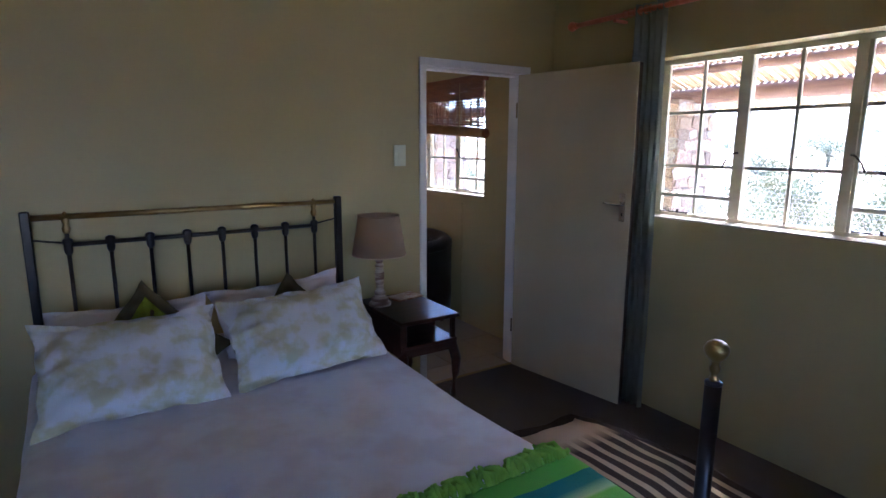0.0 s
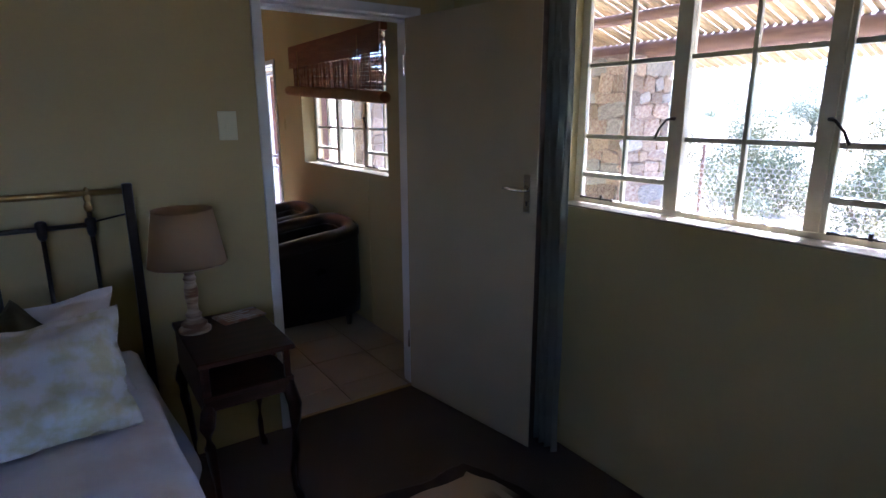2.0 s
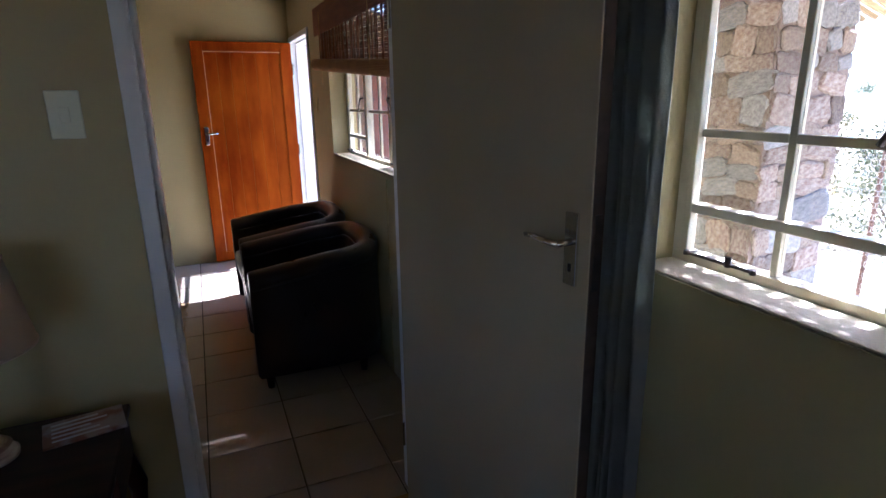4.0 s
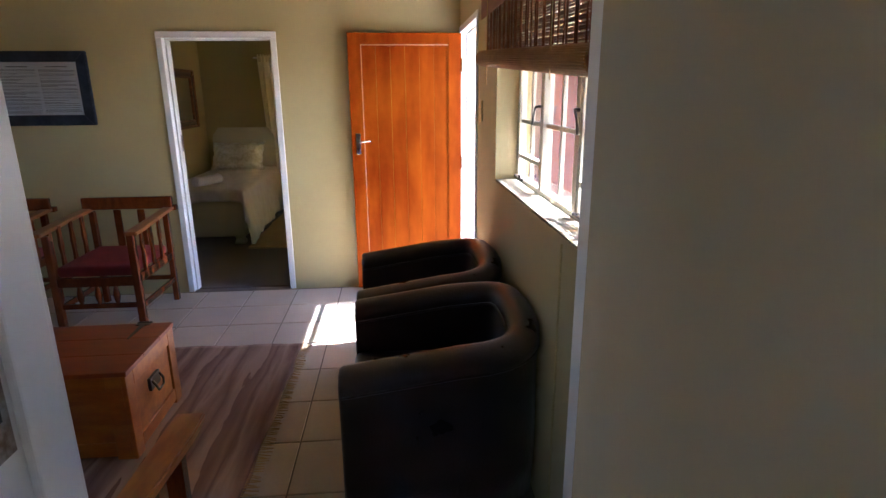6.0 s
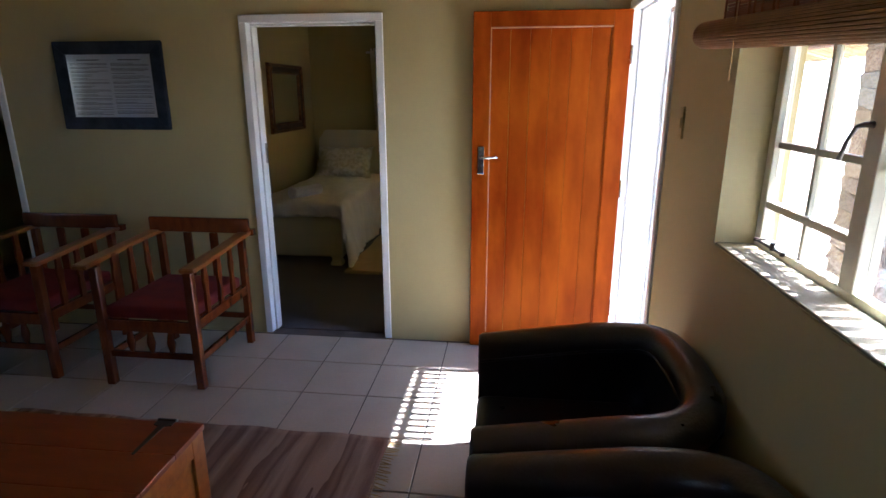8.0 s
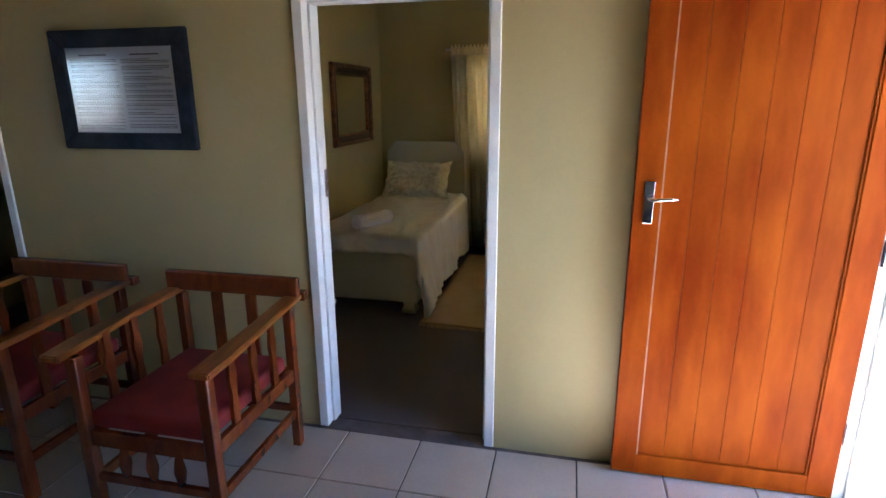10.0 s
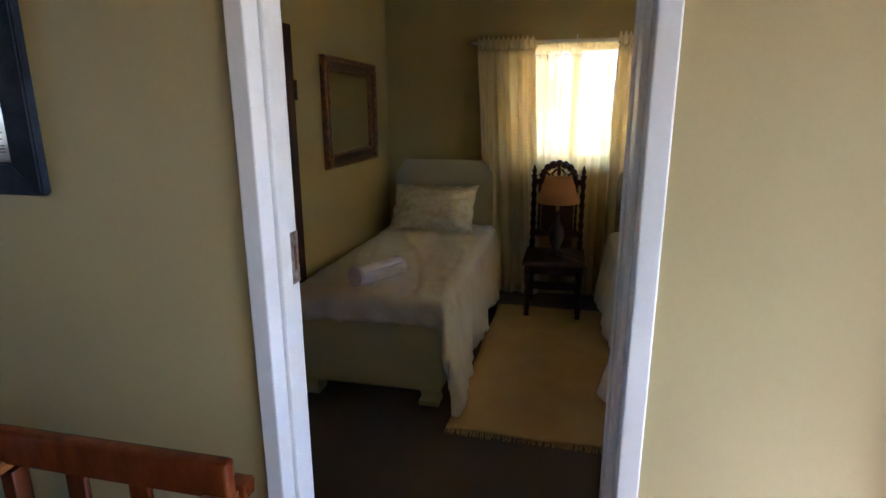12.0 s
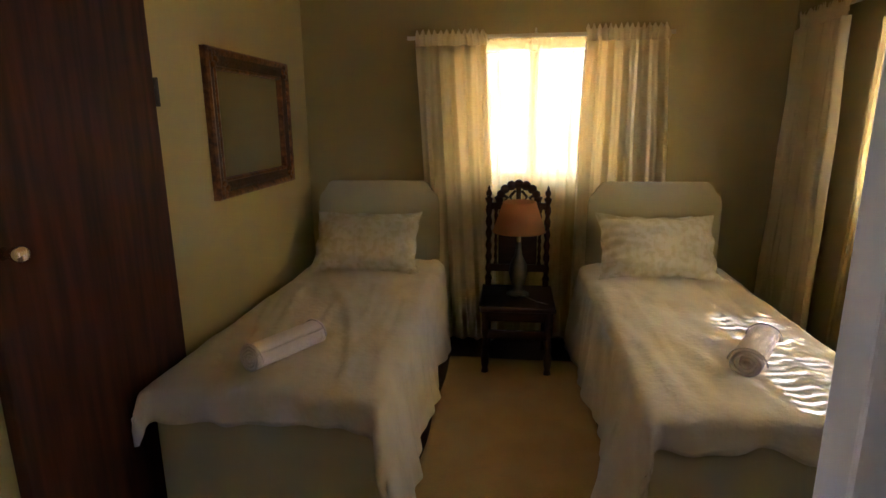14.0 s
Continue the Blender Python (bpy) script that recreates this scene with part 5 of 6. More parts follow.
def quilt(at, label, seed, drops):
    """A quilt over a single bed; drops: how far it falls at -x, +x and the foot."""
    ob = thing("quilt", at, label, "bedding")
    dl, dr, df = drops
    hw, top = 0.41, 0.60
    total = 2 * hw + dl + dr
    bm = bmesh.new()

    def f(u, v):
        s = -hw - dl + u * total
        q = -df + v * (1.90 + df)
        over = max(0.0, -hw - s, s - hw)
        sg = 1 if s > 0 else -1
        foot = max(0.0, -q)
        x = max(-hw, min(hw, s))
        y = max(q, 0)
        z = top + 0.012 * (1 - (s / hw) ** 2 if over == 0 else 0)
        hem = 0.0
        if over > 0:
            r = min(1.0, over / 0.06)
            drop = dl if sg < 0 else dr
            x += sg * 0.035 * math.sin(r * 1.57)
            z -= 0.03 * (1 - math.cos(r * 1.57)) + max(0, over - 0.05)
            fo = noise.noise(Vector((q * 3.6 + seed, sg * 3, over))) + 0.5 * noise.noise(Vector((q * 9 + seed, sg * 5, over)))
            x += sg * over / 0.5 * (0.055 + 0.075 * fo)
        if foot > 0:
            r = min(1.0, foot / 0.05)
            y = -0.03 * math.sin(r * 1.57) - 0.016 - foot / 0.14 * (0.012 * math.sin(s * 34 + 3 * noise.noise(Vector((s * 3, seed, 1)))) + 0.030 * noise.noise(Vector((s * 7 + seed, foot * 7, 2))))
            lift = 0.38 * noise.noise(Vector((s * 5 + seed, 7, 0)))
            z -= 0.02 * (1 - math.cos(r * 1.57)) + max(0, foot - 0.04) * (1 + lift)
            if over > 0:
                y -= 0.05 * min(1, over / 0.1)
        z += 0.010 * noise.noise(Vector((s * 4 + seed, q * 3, 0.3))) + 0.006 * noise.noise(Vector((s * 14 + seed, q * 8, 1.3)))
        z += 0.013 * max(0.0, 1 - abs(noise.noise(Vector((s * 3.2 + q * 1.1 + seed, q * 0.8, 6.0)))) * 5) ** 2 * (over == 0 and foot == 0)
        z += 0.006 * math.sin((s + 0.25 * q) * 22 + seed) * max(0, noise.noise(Vector((s * 2, q * 1.5 + seed, 2)))) * (over == 0)
        z += 0.008 * max(0.0, 1 - abs(noise.noise(Vector((s * 7 + 0.12 * q * 7 + seed, q * 0.9, 3.0)))) * 6) * (over == 0 and foot == 0)
        return (x, y, max(z, 0.02))
    grid(bm, 96, 100, f)
    thicken(part("quilt_cloth", bm, "cream_cover", ob, smooth=True), 0.012, 1.0)
    for e in ([f(0.0, k / 60) for k in range(61)], [f(1.0, k / 60) for k in range(61)], [f(k / 60, 0.0) for k in range(61)]):
        part("hem", tube(bmesh.new(), e, 0.0085, 6), "cream_cover", ob, "rolled quilted hem", smooth=True)
    return ob


quilt((BLX, BY, 0), "cream quilt falling to the floor on the open side", 2.0, (0.10, 0.55, 0.14))
quilt((BRX, BY, 0), "cream quilt in patches of sun, falling to the floor", 8.0, (0.55, 0.12, 0.14))
pillow("pillow", 0.60, 0.40, 0.13, lean(0.20, 10.30, 0.785, 62, 0), "white_pillow", "plain pale pillow behind the printed one", 21, group="back pillows")
pillow("pillow", 0.73, 0.45, 0.15, lean(0.215, 10.17, 0.80, 56, 0), "cream_pillow", "cream pillow with a faint leaf print, by the wall", 22, group="cream pillows")
pillow("pillow", 0.60, 0.40, 0.13, lean(2.00, 10.30, 0.785, 62, 0), "white_pillow", "plain pale pillow behind the printed one", 24, group="back pillows")
pillow("pillow", 0.73, 0.45, 0.15, lean(2.03, 10.17, 0.80, 56, 0), "cream_pillow", "cream pillow with a faint leaf print, on the sunlit bed", 25, group="cream pillows")


def rolled_towel(m, label, seed):
    ob = thing("rolled_towel", (0, 0, 0), label, "towel", "rolled towels")
    ob.matrix_basis = m
    L = 0.35
    bm = bmesh.new()

    def f(u, v):
        a = u * 2 * math.pi * 3.4
        r = 0.012 + 0.054 * u
        wob = 1 + 0.05 * noise.noise(Vector((a, v * 3, seed)))
        return ((v - 0.5) * L * (1 - 0.02 * math.sin(a)), r * wob * math.cos(a), r * wob * math.sin(a) * 0.86 + 0.056)
    grid(bm, 90, 14, f)
    thicken(part("towel_cloth", bm, "towel", ob, smooth=True), 0.008)
    for k in (-0.46, 0.46):
        b = tube(bmesh.new(), [(k * L, 0.0675 * math.cos(a), 0.058 * math.sin(a) + 0.056) for a in [math.pi * j / 12 for j in range(0, 13)]], 0.0035, 5)
        part("woven_band", b, "towel", ob, smooth=True)
    return ob


rolled_towel(pose(0.235, 8.76, 0.622, 0, 0, 62), "rolled white towel lying askew on the quilt by the wall", 1)
rolled_towel(pose(2.11, 8.90, 0.622, 0, 0, 58), "rolled white towel lying askew on the sunlit quilt", 2)

# ---- carved chair with a lamp ----


def carved_chair(at):
    ob = thing("carved_chair", at, "tall dark carved wooden chair with twisted posts", "chair")
    hw, yf, yb = 0.218, -0.30, 0.15

    def twist(n, x, y, z0, z1, r):
        bm = bmesh.new()
        N = 40
        rings = []
        for i in range(N + 1):
            z = z0 + (z1 - z0) * i / N
            a0 = i * 0.55
            rr = r * (1 if 2 < i < N - 2 else 1.15)
            rings.append([bm.verts.new((x + rr * (1 + 0.28 * math.cos(2 * (a - a0))) * math.cos(a), y + rr * (1 + 0.28 * math.cos(2 * (a - a0))) * math.sin(a), z)) for a in [2 * math.pi * k / 10 for k in range(10)]])
        for p, q in zip(rings, rings[1:]):
            for k in range(10):
                bm.faces.new((p[k], p[(k + 1) % 10], q[(k + 1) % 10], q[k]))
        bm.faces.new(rings[0][::-1])
        bm.faces.new(rings[-1])
        return part(n, bm, "darkwood", ob, smooth=True)
    for s in (-1, 1):
        x = s * (hw - 0.025)
        part("front_leg", lathe(bmesh.new(), [(0.018, 0), (0.024, 0.02), (0.018, 0.05), (0.025, 0.08), (0.025, 0.13), (0.016, 0.15), (0.022, 0.2), (0.016, 0.25), (0.024, 0.30), (0.02, 0.34), (0.026, 0.37), (0.026, 0.42)], at=(x, yf + 0.02, 0), sides=12), "darkwood", ob, smooth=True)
        part("back_leg", boxed(x - 0.02, x + 0.02, yb - 0.02, yb + 0.02, 0, 0.5, bevel=0.004), "darkwood", ob)
        twist("back_post", x, yb, 0.5, 1.06, 0.018)
        part("finial", lathe(bmesh.new(), [(0.02, 0), (0.012, 0.01), (0.02, 0.025), (0.02, 0.04), (0.01, 0.055), (0.008, 0.07), (0, 0.085)], at=(x, yb, 1.06), sides=12), "darkwood", ob, smooth=True)
        part("stretcher", boxed(x - 0.01, x + 0.01, yf + 0.04, yb - 0.02, 0.12, 0.15, bevel=0.003), "darkwood", ob)
    part("seat", boxed(-hw - 0.015, hw + 0.015, yf - 0.02, yb + 0.02, 0.425, 0.46, bevel=0.010, seg=3), "darkwood", ob)
    part("apron", boxed(-hw + 0.02, hw - 0.02, yf + 0.005, yf + 0.025, 0.36, 0.425, bevel=0.003), "darkwood", ob)
    part("front_stretcher", boxed(-hw + 0.03, hw - 0.03, yf + 0.01, yf + 0.03, 0.24, 0.30, bevel=0.004), "darkwood", ob)
    part("lower_back_rail", boxed(-hw + 0.03, hw - 0.03, yb - 0.012, yb + 0.012, 0.56, 0.61, bevel=0.004), "darkwood", ob)
    part("back_panel", boxed(-0.128, 0.128, yb - 0.010, yb + 0.010, 0.61, 0.98, bevel=0.006), "darkwood", ob)
    for s in (-1, 1):
        twist("panel_post", s * 0.145, yb, 0.61, 0.99, 0.011)
    part("upper_back_rail", boxed(-hw + 0.03, hw - 0.03, yb - 0.012, yb + 0.012, 0.985, 1.03, bevel=0.004), "darkwood", ob)
    crest = bmesh.new()
    for i in range(9):
        a = math.pi * i / 8
        t = bmesh.new()
        bmesh.ops.create_icosphere(t, subdivisions=2, radius=0.026 + 0.008 * math.sin(a))
        t.transform(Matrix.Translation((-0.125 * math.cos(a), yb, 1.045 + 0.105 * math.sin(a))) @ Matrix.Diagonal((1, 0.5, 1, 1)))
        part("rosette", t, "darkwood", ob, smooth=True)
    for s in (-1, 1):
        tube(crest, [(s * 0.14, yb, 1.02), (s * 0.15, yb, 1.06), (s * 0.11, yb, 1.09), (s * 0.07, yb, 1.06), (s * 0.09, yb, 1.04)], 0.012, 6)
        tube(crest, [(s * 0.03, yb, 1.02), (s * 0.055, yb, 1.07), (s * 0.02, yb, 1.11)], 0.011, 6)
    rod(crest, (0, yb, 1.02), (0, yb, 1.165), 0.014, 0.02, 8)
    part("crest", crest, "darkwood", ob, "pierced carved crest", smooth=True)
    return ob


carved_chair((1.19, 10.26, 0))
lamp((1.195, 10.20, 0.46), "table lamp with a dark base and tan shade",
     [(0.0, 0), (0.07, 0.0), (0.072, 0.014), (0.04, 0.03), (0.025, 0.045), (0.045, 0.09), (0.06, 0.15), (0.052, 0.21), (0.026, 0.26), (0.02, 0.30), (0.012, 0.36), (0, 0.362)], "black_iron", (0.166, 0.102, 0.42, 0.605), "shade_orange")
cd = thing("lamp_cord", (1.19, 10.16, 0.46), "pale thin cord trailing over the chair seat", "cable")
part("cord", tube(bmesh.new(), [(0.0, 0.0, 0.008), (0.05, -0.08, 0.03), (0.12, -0.12, 0.01), (0.19, -0.135, 0.0), (0.225, -0.13, -0.03), (0.235, -0.11, -0.12)], 0.0028, 6), "cable", cd, smooth=True)

# ---- gilt mirror ----
mr = thing("wall_mirror", (-0.30, 9.755, 1.553), "gilded carved mirror frame on the wall above the bed", "mirror")
MW, MH = 0.482, 0.362


def frame_ring(bm, hw, hh, prof):
    """A frame round a mirror in the plane of the wall; prof is (inset from the edge, height off the wall)."""
    loops = []
    for ins, up in prof:
        loops.append([bm.verts.new((up, y, z)) for y, z in ((-hw + ins, -hh + ins), (hw - ins, -hh + ins), (hw - ins, hh - ins), (-hw + ins, hh - ins))])
    for a, b in zip(loops, loops[1:]):
        for k in range(4):
            bm.faces.new((a[k], a[(k + 1) % 4], b[(k + 1) % 4], b[k]))
    return bm


part("outer_moulding", frame_ring(bmesh.new(), MW, MH, [(0, 0.002), (0, 0.03), (0.008, 0.04), (0.022, 0.038), (0.034, 0.028)]), "gilt", mr)
part("middle_moulding", frame_ring(bmesh.new(), MW, MH, [(0.034, 0.028), (0.05, 0.034), (0.07, 0.024), (0.082, 0.018)]), "gilt_dark", mr)
part("inner_moulding", frame_ring(bmesh.new(), MW, MH, [(0.082, 0.018), (0.088, 0.026), (0.098, 0.024), (0.104, 0.012), (0.106, 0.006)]), "gilt", mr)
for sy in (-1, 1):
    for sz in (-1, 1):
        b = bmesh.new()
        for k in range(5):
            t = bmesh.new()
            bmesh.ops.create_icosphere(t, subdivisions=2, radius=0.02)
            merge(b, t, Matrix.Translation((0.036, sy * (MW - 0.03 - 0.025 * (k % 3)), sz * (MH - 0.03 - 0.025 * (k // 2)))) @ Matrix.Diagonal((0.5, 1.1, 0.9, 1)))
        part("corner_ornament", b, "gilt", mr, smooth=True)
part("mirror_glass", boxed(0.002, 0.008, -MW + 0.1, MW - 0.1, -MH + 0.1, MH - 0.1), "mirror", mr, "clear mirror glass")

# ---- cream rug ----
r2 = thing("rug", (1.175, 9.24, 0.0), "plain cream woven rug with a short fringe between the beds", "rug", rz=-1)
bm = bmesh.new()
grid(bm, 30, 60, lambda u, v: ((u - 0.5) * 0.86 + 0.006 * math.sin(v * 17), (v - 0.5) * 1.88 + 0.008 * math.sin(u * 9), 0.012 + 0.004 * noise.noise(Vector((u * 5, v * 9, 0)))))
thicken(part("woven_field", bm, "rug_cream", r2, smooth=True), 0.009)
fr = bmesh.new()
for s in (-1, 1):
    for i in range(100):
        x = -0.425 + 0.85 * i / 99
        dx = rnd.uniform(-0.012, 0.012)
        tube(fr, [(x, s * 0.93, 0.011), (x + dx / 2, s * (0.95 + rnd.uniform(0, .01)), 0.007), (x + dx, s * (0.965 + rnd.uniform(0, .015)), 0.003)], [0.0028, 0.0032, 0.002], 4)
tagged(part("fringe", fr, "rug_cream", r2, "short cream fringe"), kind="stuff")

# ---- outside ----
gr = struct(part("ground", boxed(-60, 400, -300, 300, -0.6, -0.15), "ground"), "dry sandy ground with sparse grass", "ground")
struct(part("verandah_floor", boxed(XO, 5.05, -2.6, 11.0, -0.14, -0.03, bevel=0.01), "concrete"), "pale concrete verandah floor", "floor")
rnd = random.Random(21)


def pillar(x, y, s=0.26):
    ob = struct(thing("stone_pillar", (x, y, -0.03), "square pillar of rough red-brown stones", "pillar", "verandah pillars"))
    part("core", boxed(-s + 0.0, s - 0.0, -s + 0.0, s - 0.0, 0, 2.0), "mortar", ob)
    shapes = []
    for k in range(5):
        t = boxed(-0.5, 0.5, -0.5, 0.5, -0.5, 0.5, bevel=0.2, seg=2)
        for v in t.verts:
            v.co += 0.15 * Vector((noise.noise(v.co * 2 + Vector((k, 0, 0))), noise.noise(v.co * 2 + Vector((0, k, 5))), noise.noise(v.co * 2 + Vector((9, 0, k)))))
        me = bpy.data.meshes.new("stone")
        t.to_mesh(me)
        t.free()
        me.materials.append(M[("stone", "stone_grey", "stone", "stone_ochre", "stone")[k]])
        shapes.append(me)
    z = 0.0
    while z < 1.93:
        h = rnd.uniform(0.075, 0.14)
        for face in range(4):
            a = -s
            while a < s - 0.02:
                w = min(rnd.uniform(0.09, 0.23), s - a)
                if s - a - w < 0.07:
                    w = s - a
                st = put("stone", rnd.choice(shapes), ob)
                c = a + w / 2
                px, py = ((c, -s), (s, c), (-c, s), (-s, -c))[face]
                st.matrix_basis = pose(px * 0.98, py * 0.98, z + h / 2, 0, 0, 90 * face) @ Matrix.Rotation(radians(rnd.uniform(-14, 14)), 4, "Y") @ Matrix.Diagonal((w * rnd.uniform(0.88, 1.12), 0.03 + rnd.uniform(0, 0.02), h * rnd.uniform(0.85, 1.25), 1))
                a += w
        z += h
    return ob


for x, y in ((4.62, 3.25), (4.62, 7.10), (4.62, -1.2)):
    pillar(x, y)
struct(part("verandah_end_wall", boxed(3.9, 5.3, 10.35, 10.55, -0.03, 2.25, bevel=0.01), "redwall"), "dull red-brown wall closing the verandah", "wall")
rf = struct(thing("reed_roof", (0, 0, 0), "sloping verandah roof of pale reeds on brown poles", "roof"))
part("beam", rod(bmesh.new(), (3.615, -2.6, 2.33), (3.615, 5.70, 2.33), 0.042, sides=14), "pole", rf, "brown round pole", smooth=True)
part("beam", rod(bmesh.new(), (3.615, 6.9, 2.33), (3.615, 11.0, 2.33), 0.042, sides=14), "pole", rf, "brown round pole", smooth=True)
for x, z in ((3.17, 2.45), (4.15, 2.16), (4.62, 2.01)):
    part("beam", rod(bmesh.new(), (x, -2.6, z), (x, 11.0, z), 0.035 if x < 4.5 else 0.07, sides=14), "pole", rf, "brown round pole", smooth=True)
REED_X = (3.10, 3.30, 3.50, 3.60, 3.67, 4.0, 4.4, 4.8, 5.15)
reeds = []
for k in range(15):
    b = bmesh.new()
    tube(b, [(x, 0.004 * noise.noise(Vector((x * 2, k, 0))), 2.525 - 0.30 * (x - 3.10) + 0.006 * noise.noise(Vector((x * 3, k, 4)))) for x in REED_X], [(0.0248 if k < 6 else 0.0278) if x < 3.62 else (0.0158 if k > 11 else 0.0165 + 0.0015 * (k % 3)) for x in REED_X], 6)
    me = bpy.data.meshes.new("reed")
    bmesh.ops.recalc_face_normals(b, faces=b.faces)
    b.to_mesh(me)
    b.free()
    me.materials.append(M["reed"])
    reeds.append(me)
i, y = 0, -2.4
while y < 10.9:
    gap = 5.72 < y < 6.86
    ob = put("reed", reeds[12 + i % 3 if gap else i % 6 + (6 if 3.7 < y < 5.7 else 0)], rf)
    if gap:
        ob.matrix_basis = Matrix.Translation((3.10, y, 2.525)) @ Matrix.Diagonal((0.2, 1, 0.2, 1)) @ Matrix.Translation((-3.10, 0, -2.525))
    else:
        ob.location = (rnd.uniform(0.0, 0.05), y, rnd.uniform(-0.004, 0.004))
    i += 1
    y += 0.0535 + rnd.uniform(-0.003, 0.003)

# gate outside the outer door
gt = struct(thing("security_gate", (3.068, 5.985, 0.0), "white steel security gate closed across the outer doorway", "gate"))
GW = 0.90
part("gate_post", boxed(0.0, 0.03, 0.0, 0.035, 0.02, 2.03, bevel=0.002), "white_gate", gt)
part("gate_post", boxed(0.0, 0.03, GW - 0.04, GW, 0.02, 2.03, bevel=0.002), "white_gate", gt)
for z in (0.02, 0.98, 1.10, 1.995):
    part("gate_rail", boxed(0.003, 0.027, 0.035, GW - 0.04, z, z + 0.033, bevel=0.002), "white_gate", gt)
for k in range(7):
    y = 0.105 + k * 0.112
    part("gate_bar", rod(bmesh.new(), (0.015, y, 0.05), (0.015, y, 0.98), 0.007, sides=6), "white_gate", gt)
for z in (0.30, 1.80):
    part("gate_hinge", rod(bmesh.new(), (0.0, GW + 0.004, z), (0.0, GW + 0.004, z + 0.09), 0.009, sides=10), "white_gate", gt)

# wire fence
fx = 6.4
fn = struct(thing("wire_fence", (fx, 0, -0.15), "chicken wire fence on thin posts", "fence"))
wire = bmesh.new()
cell = 0.055
for r in range(28):
    for c in range(205):
        y0 = -4.0 + c * cell * 1.0 + (cell / 2 if r % 2 else 0)
        z0 = 0.03 + r * cell * 0.8
        for p, q in (((y0, z0), (y0 + cell / 2, z0 + cell * 0.25)), ((y0 + cell / 2, z0 + cell * 0.25), (y0 + cell, z0)), ((y0 + cell / 2, z0 + cell * 0.25), (y0 + cell / 2, z0 + cell * 0.8))):
            a = Vector((0, p[0], p[1]))
            b = Vector((0, q[0], q[1]))
            d = (b - a).normalized()
            n_ = Vector((0, -d.z, d.y)) * 0.0022
            o_ = Vector((0.005, 0, 0))
            vs = [wire.verts.new(v) for v in (a - n_, a + n_, a + o_, b - n_, b + n_, b + o_)]
            for f in ((0, 1, 4, 3), (1, 2, 5, 4), (2, 0, 3, 5)):
                wire.faces.new([vs[k] for k in f])
tagged(part("wire_mesh", wire, "wire", fn), kind="stuff")
for k in range(7):
    y = -3.8 + k * 1.85
    part("fence_post", rod(bmesh.new(), (0.01, y, 0), (0.01 + 0.01 * (k % 3), y, 1.42), 0.016, sides=8), "pole", fn)
for z in (0.6, 1.4):
    part("strand", rod(bmesh.new(), (0.008, -4, z), (0.008, 7.4, z), 0.002, sides=4), "wire", fn)


def leaf_cloud(name, r, n, size, mat, seed, flat=0.8):
    """Many small leaves in uneven clumps."""
    rn = random.Random(seed)
    vs, fs = [], []
    clumps = [(Vector((rn.gauss(0, 1), rn.gauss(0, 1), rn.gauss(0, flat))) * r * 0.42, rn.uniform(0.18, 0.4) * r) for _ in range(16)]
    for i in range(n):
        c, cr_ = rn.choice(clumps)
        p = c + Vector((rn.gauss(0, 1), rn.gauss(0, 1), rn.gauss(0, 0.8))) * cr_ * 0.55
        a = Vector((rn.gauss(0, 1), rn.gauss(0, 1), rn.gauss(0, 1))).normalized()
        b = a.cross(Vector((rn.gauss(0, 1), rn.gauss(0, 1), rn.gauss(0, 1)))).normalized()
        s = size * rn.uniform(0.6, 1.3)
        k = len(vs)
        vs += [p - a * s, p + b * s * 0.4, p + a * s, p - b * s * 0.4]
        fs.append((k, k + 1, k + 2, k + 3))
    me = bpy.data.meshes.new(name)
    me.from_pydata(vs, [], fs)
    me.materials.append(M[mat])
    return me


def bush(kind, r, h, seed, mat="foliage"):
    ob = new(kind)
    ob.parent = None
    rn = random.Random(seed)
    st = bmesh.new()
    for k in range(7):
        a = rn.uniform(0, 6.28)
        tube(st, [(0.03 * math.cos(a), 0.03 * math.sin(a), 0), (r * 0.25 * math.cos(a), r * 0.25 * math.sin(a), h * 0.35), (r * 0.5 * math.cos(a), r * 0.5 * math.sin(a), h * 0.75)], [0.02, 0.014, 0.006], 5)
    part("stems", st, "bark", ob)
    c = put("crown", leaf_cloud("crown", r, 3800, 0.032, mat, seed), ob)
    c.location.z = h * 0.6
    tagged(c, kind="stuff")
    return ob


def tree(r, h, seed, mat="foliage"):
    ob = new("tree")
    rn = random.Random(seed)
    tr_ = tube(bmesh.new(), [(0, 0, 0), (0.05, 0.03, h * 0.25), (0.02, 0.08, h * 0.5), (0.1, 0.0, h * 0.75)], [0.14, 0.11, 0.08, 0.03], 9)
    part("trunk", tr_, "bark", ob, smooth=True)
    lm = bmesh.new()
    for k in range(7):
        a = k * 0.9 + rn.uniform(0, 0.5)
        z = h * rn.uniform(0.35, 0.6)
        tube(lm, [(0.03, 0.04, z), (r * 0.35 * math.cos(a), r * 0.35 * math.sin(a), z + h * 0.14), (r * 0.75 * math.cos(a), r * 0.75 * math.sin(a), z + h * 0.24)], [0.05, 0.03, 0.01], 6)
    part("limbs", lm, "bark", ob, smooth=True)
    c = put("crown", leaf_cloud("crown", r, 6500, 0.06, mat, seed, 0.7), ob)
    c.location.z = h * 0.68
    tagged(c, kind="stuff")
    return ob


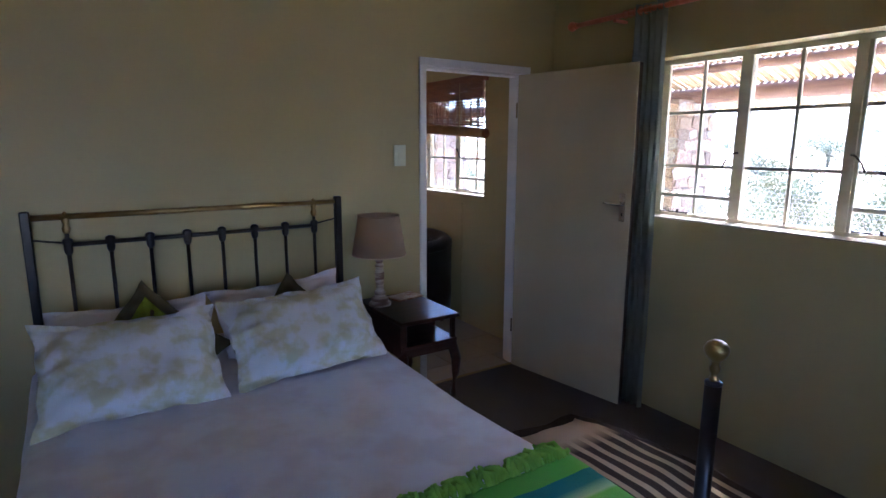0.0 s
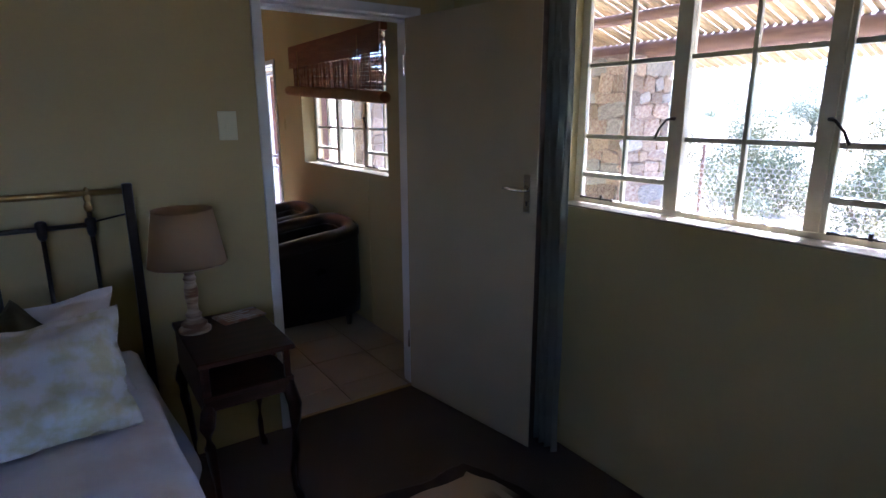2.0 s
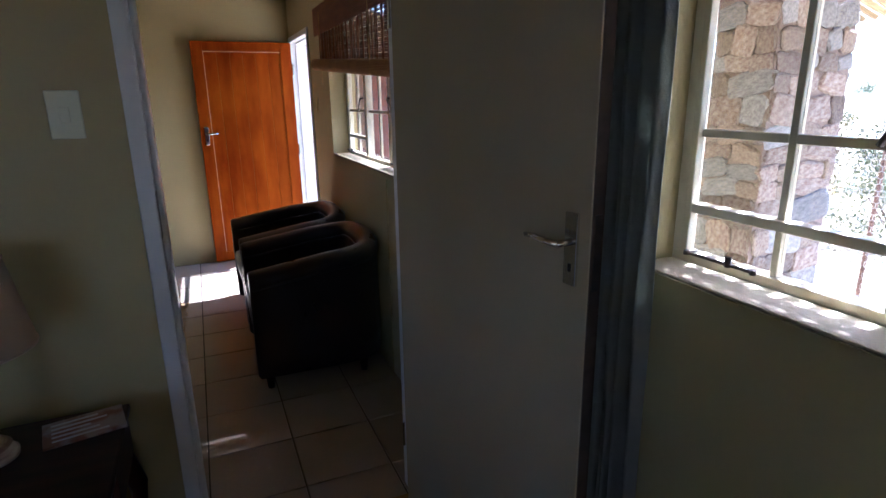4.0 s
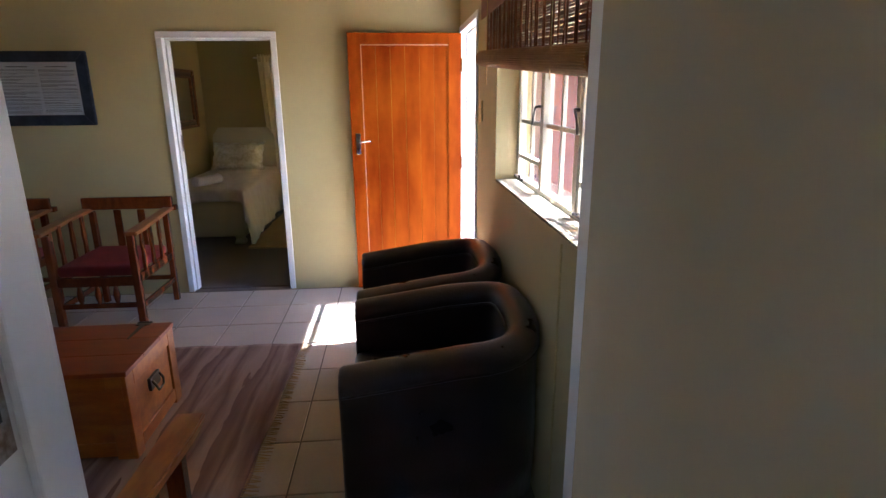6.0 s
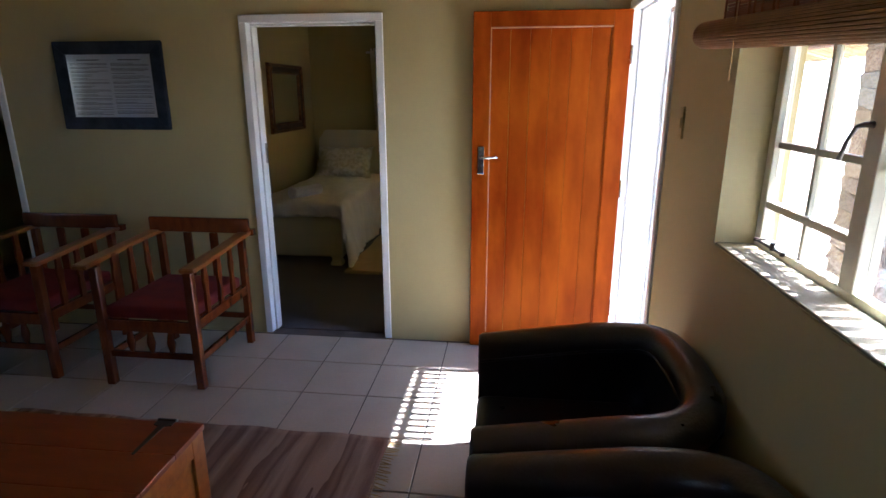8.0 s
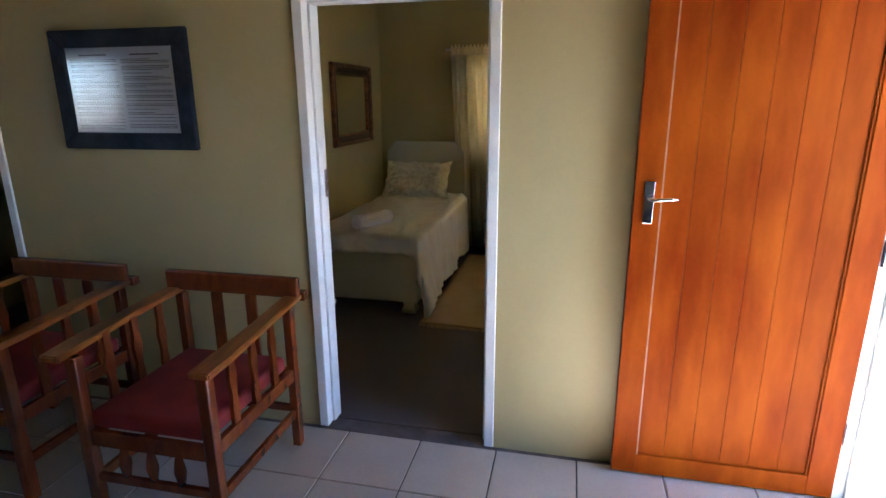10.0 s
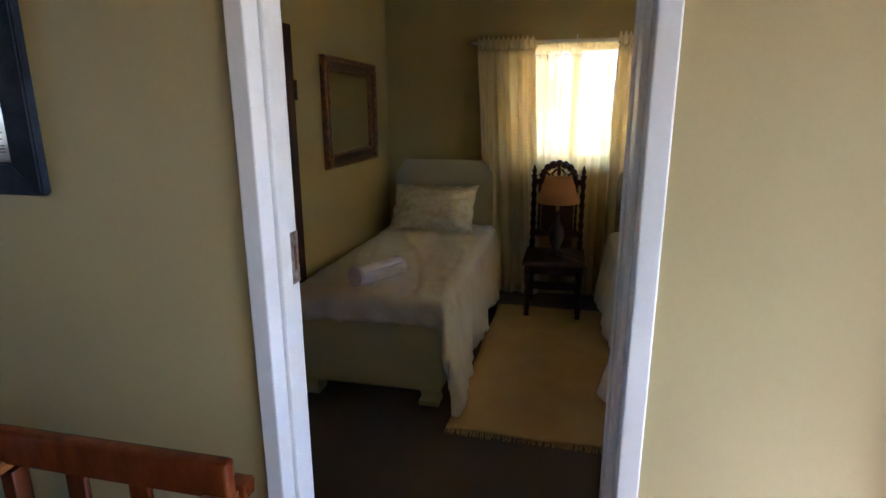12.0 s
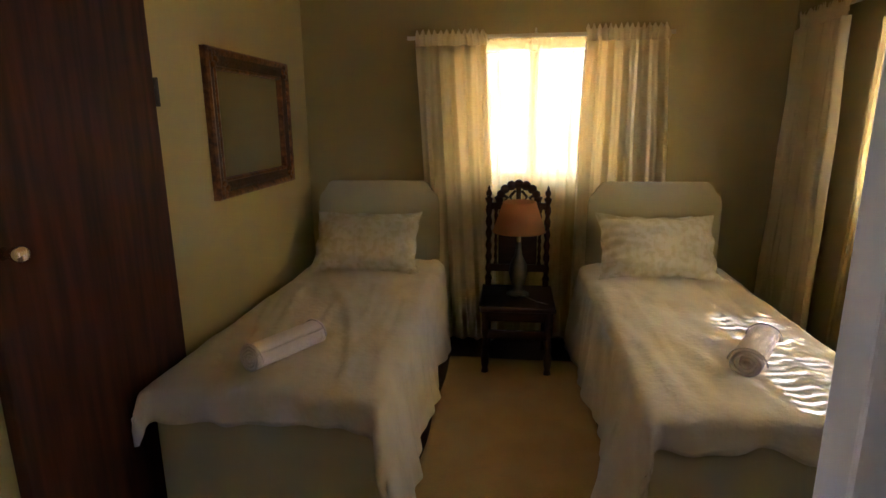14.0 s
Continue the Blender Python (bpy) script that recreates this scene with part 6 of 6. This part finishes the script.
b1 = tagged(bush("bush", 0.8, 0.75, 3), "grey-green garden bush behind the wire fence", "bush", "garden bushes")
b1.matrix_basis = pose(8.9, 4.6, -0.15)
b2 = tagged(bush("bush", 0.75, 0.8, 5, "dryleaf"), "dry yellow-green shrub behind the wire fence", "bush", "garden bushes")
b2.matrix_basis = pose(9.2, 6.2, -0.15)
for k, (x, y, q) in enumerate(((9.3, 2.6, 0.8), (10.8, 3.6, 1.0), (9.6, 0.9, 0.8), (11.5, 5.2, 1.0), (9.6, 8.2, 0.7), (12.0, 9.6, 1.1), (11.8, 1.6, 1.1), (13.0, 7.0, 1.2))):
    copy_thing(b1 if k % 2 else b2, pose(x, y, -0.15, 0, 0, k * 67) @ Matrix.Diagonal((q, q, q, 1)))
rnd = random.Random(5)
for k in range(26):
    q = rnd.uniform(0.9, 1.25)
    copy_thing(b2 if k % 3 else b1, pose(11.4 + 1.4 * (k % 3) + rnd.uniform(-0.5, 0.5), -2.0 + k * 0.82 + rnd.uniform(-0.3, 0.3), -0.15, 0, 0, k * 53) @ Matrix.Diagonal((q, q, q * rnd.uniform(0.95, 1.3), 1)))
t1 = tagged(tree(2.2, 3.6, 8), "rounded green tree beyond the fence", "tree", "garden trees")
t1.matrix_basis = pose(34, 18.0, -1.6)
for k, (x, y, q) in enumerate(((44, 8.0, 1.0), (48, 34.0, 1.3), (38, -6.0, 0.9), (52, 22.0, 1.3), (5.5, 24.0, 1.0), (-1.0, 27.0, 1.2), (40, 46, 1.4))):
    copy_thing(t1, pose(x, y, -0.15 - 1.2 * (x > 10), 0, 0, k * 71) @ Matrix.Diagonal((q, q, q, 1)))
hl = bmesh.new()
grid(hl, 60, 6, lambda u, v: (230 + 60 * v, -300 + 600 * u, -1 + (v ** 0.7) * (16 + 12 * noise.noise(Vector((u * 5, 0, 0))) + 3 * noise.noise(Vector((u * 20, v * 3, 0))))))
struct(part("far_hills", hl, "hill", smooth=True), "low dry hills far away", "hill")
# garden wall seen faintly through the north window
struct(part("ground_curb", boxed(-2.0, 3.0, 12.6, 12.72, -0.15, 0.25, bevel=0.01), "concrete"), "low concrete garden kerb", "kerb")

# ---- floor tiles ----
P = 0.37
tile_mes = []
for k in range(6):
    tile_me = bpy.data.meshes.new("tile")
    tb = boxed(-P / 2 + 0.0035, P / 2 - 0.0035, -P / 2 + 0.0035, P / 2 - 0.0035, -0.007, 0.0, bevel=0.0018, seg=1)
    tb.to_mesh(tile_me)
    tb.free()
    tile_me.materials.append(M["tile" if k == 0 else "tile_%d" % k])
    tile_mes.append(tile_me)
for i in range(-8, 9):
    for j in range(0, 12):
        x0 = -0.004 + i * P
        y0 = 6.922 - j * P
        a0, a1 = max(x0, -2.6), min(x0 + P, XE)
        c0, c1 = max(y0 - P, 3.0), min(y0, YB)
        if a1 - a0 < 0.02 or c1 - c0 < 0.02:
            continue
        t = put("tile", tile_mes[(i * 5 + j * 7 + i * j) % 6], floor_living)
        t.matrix_basis = Matrix.Translation(((a0 + a1) / 2, (c0 + c1) / 2, 0)) @ Matrix.Diagonal(((a1 - a0) / P, (c1 - c0) / P, 1, 1)) @ Matrix.Rotation(radians(90 * ((i + 2 * j) % 4)), 4, "Z")
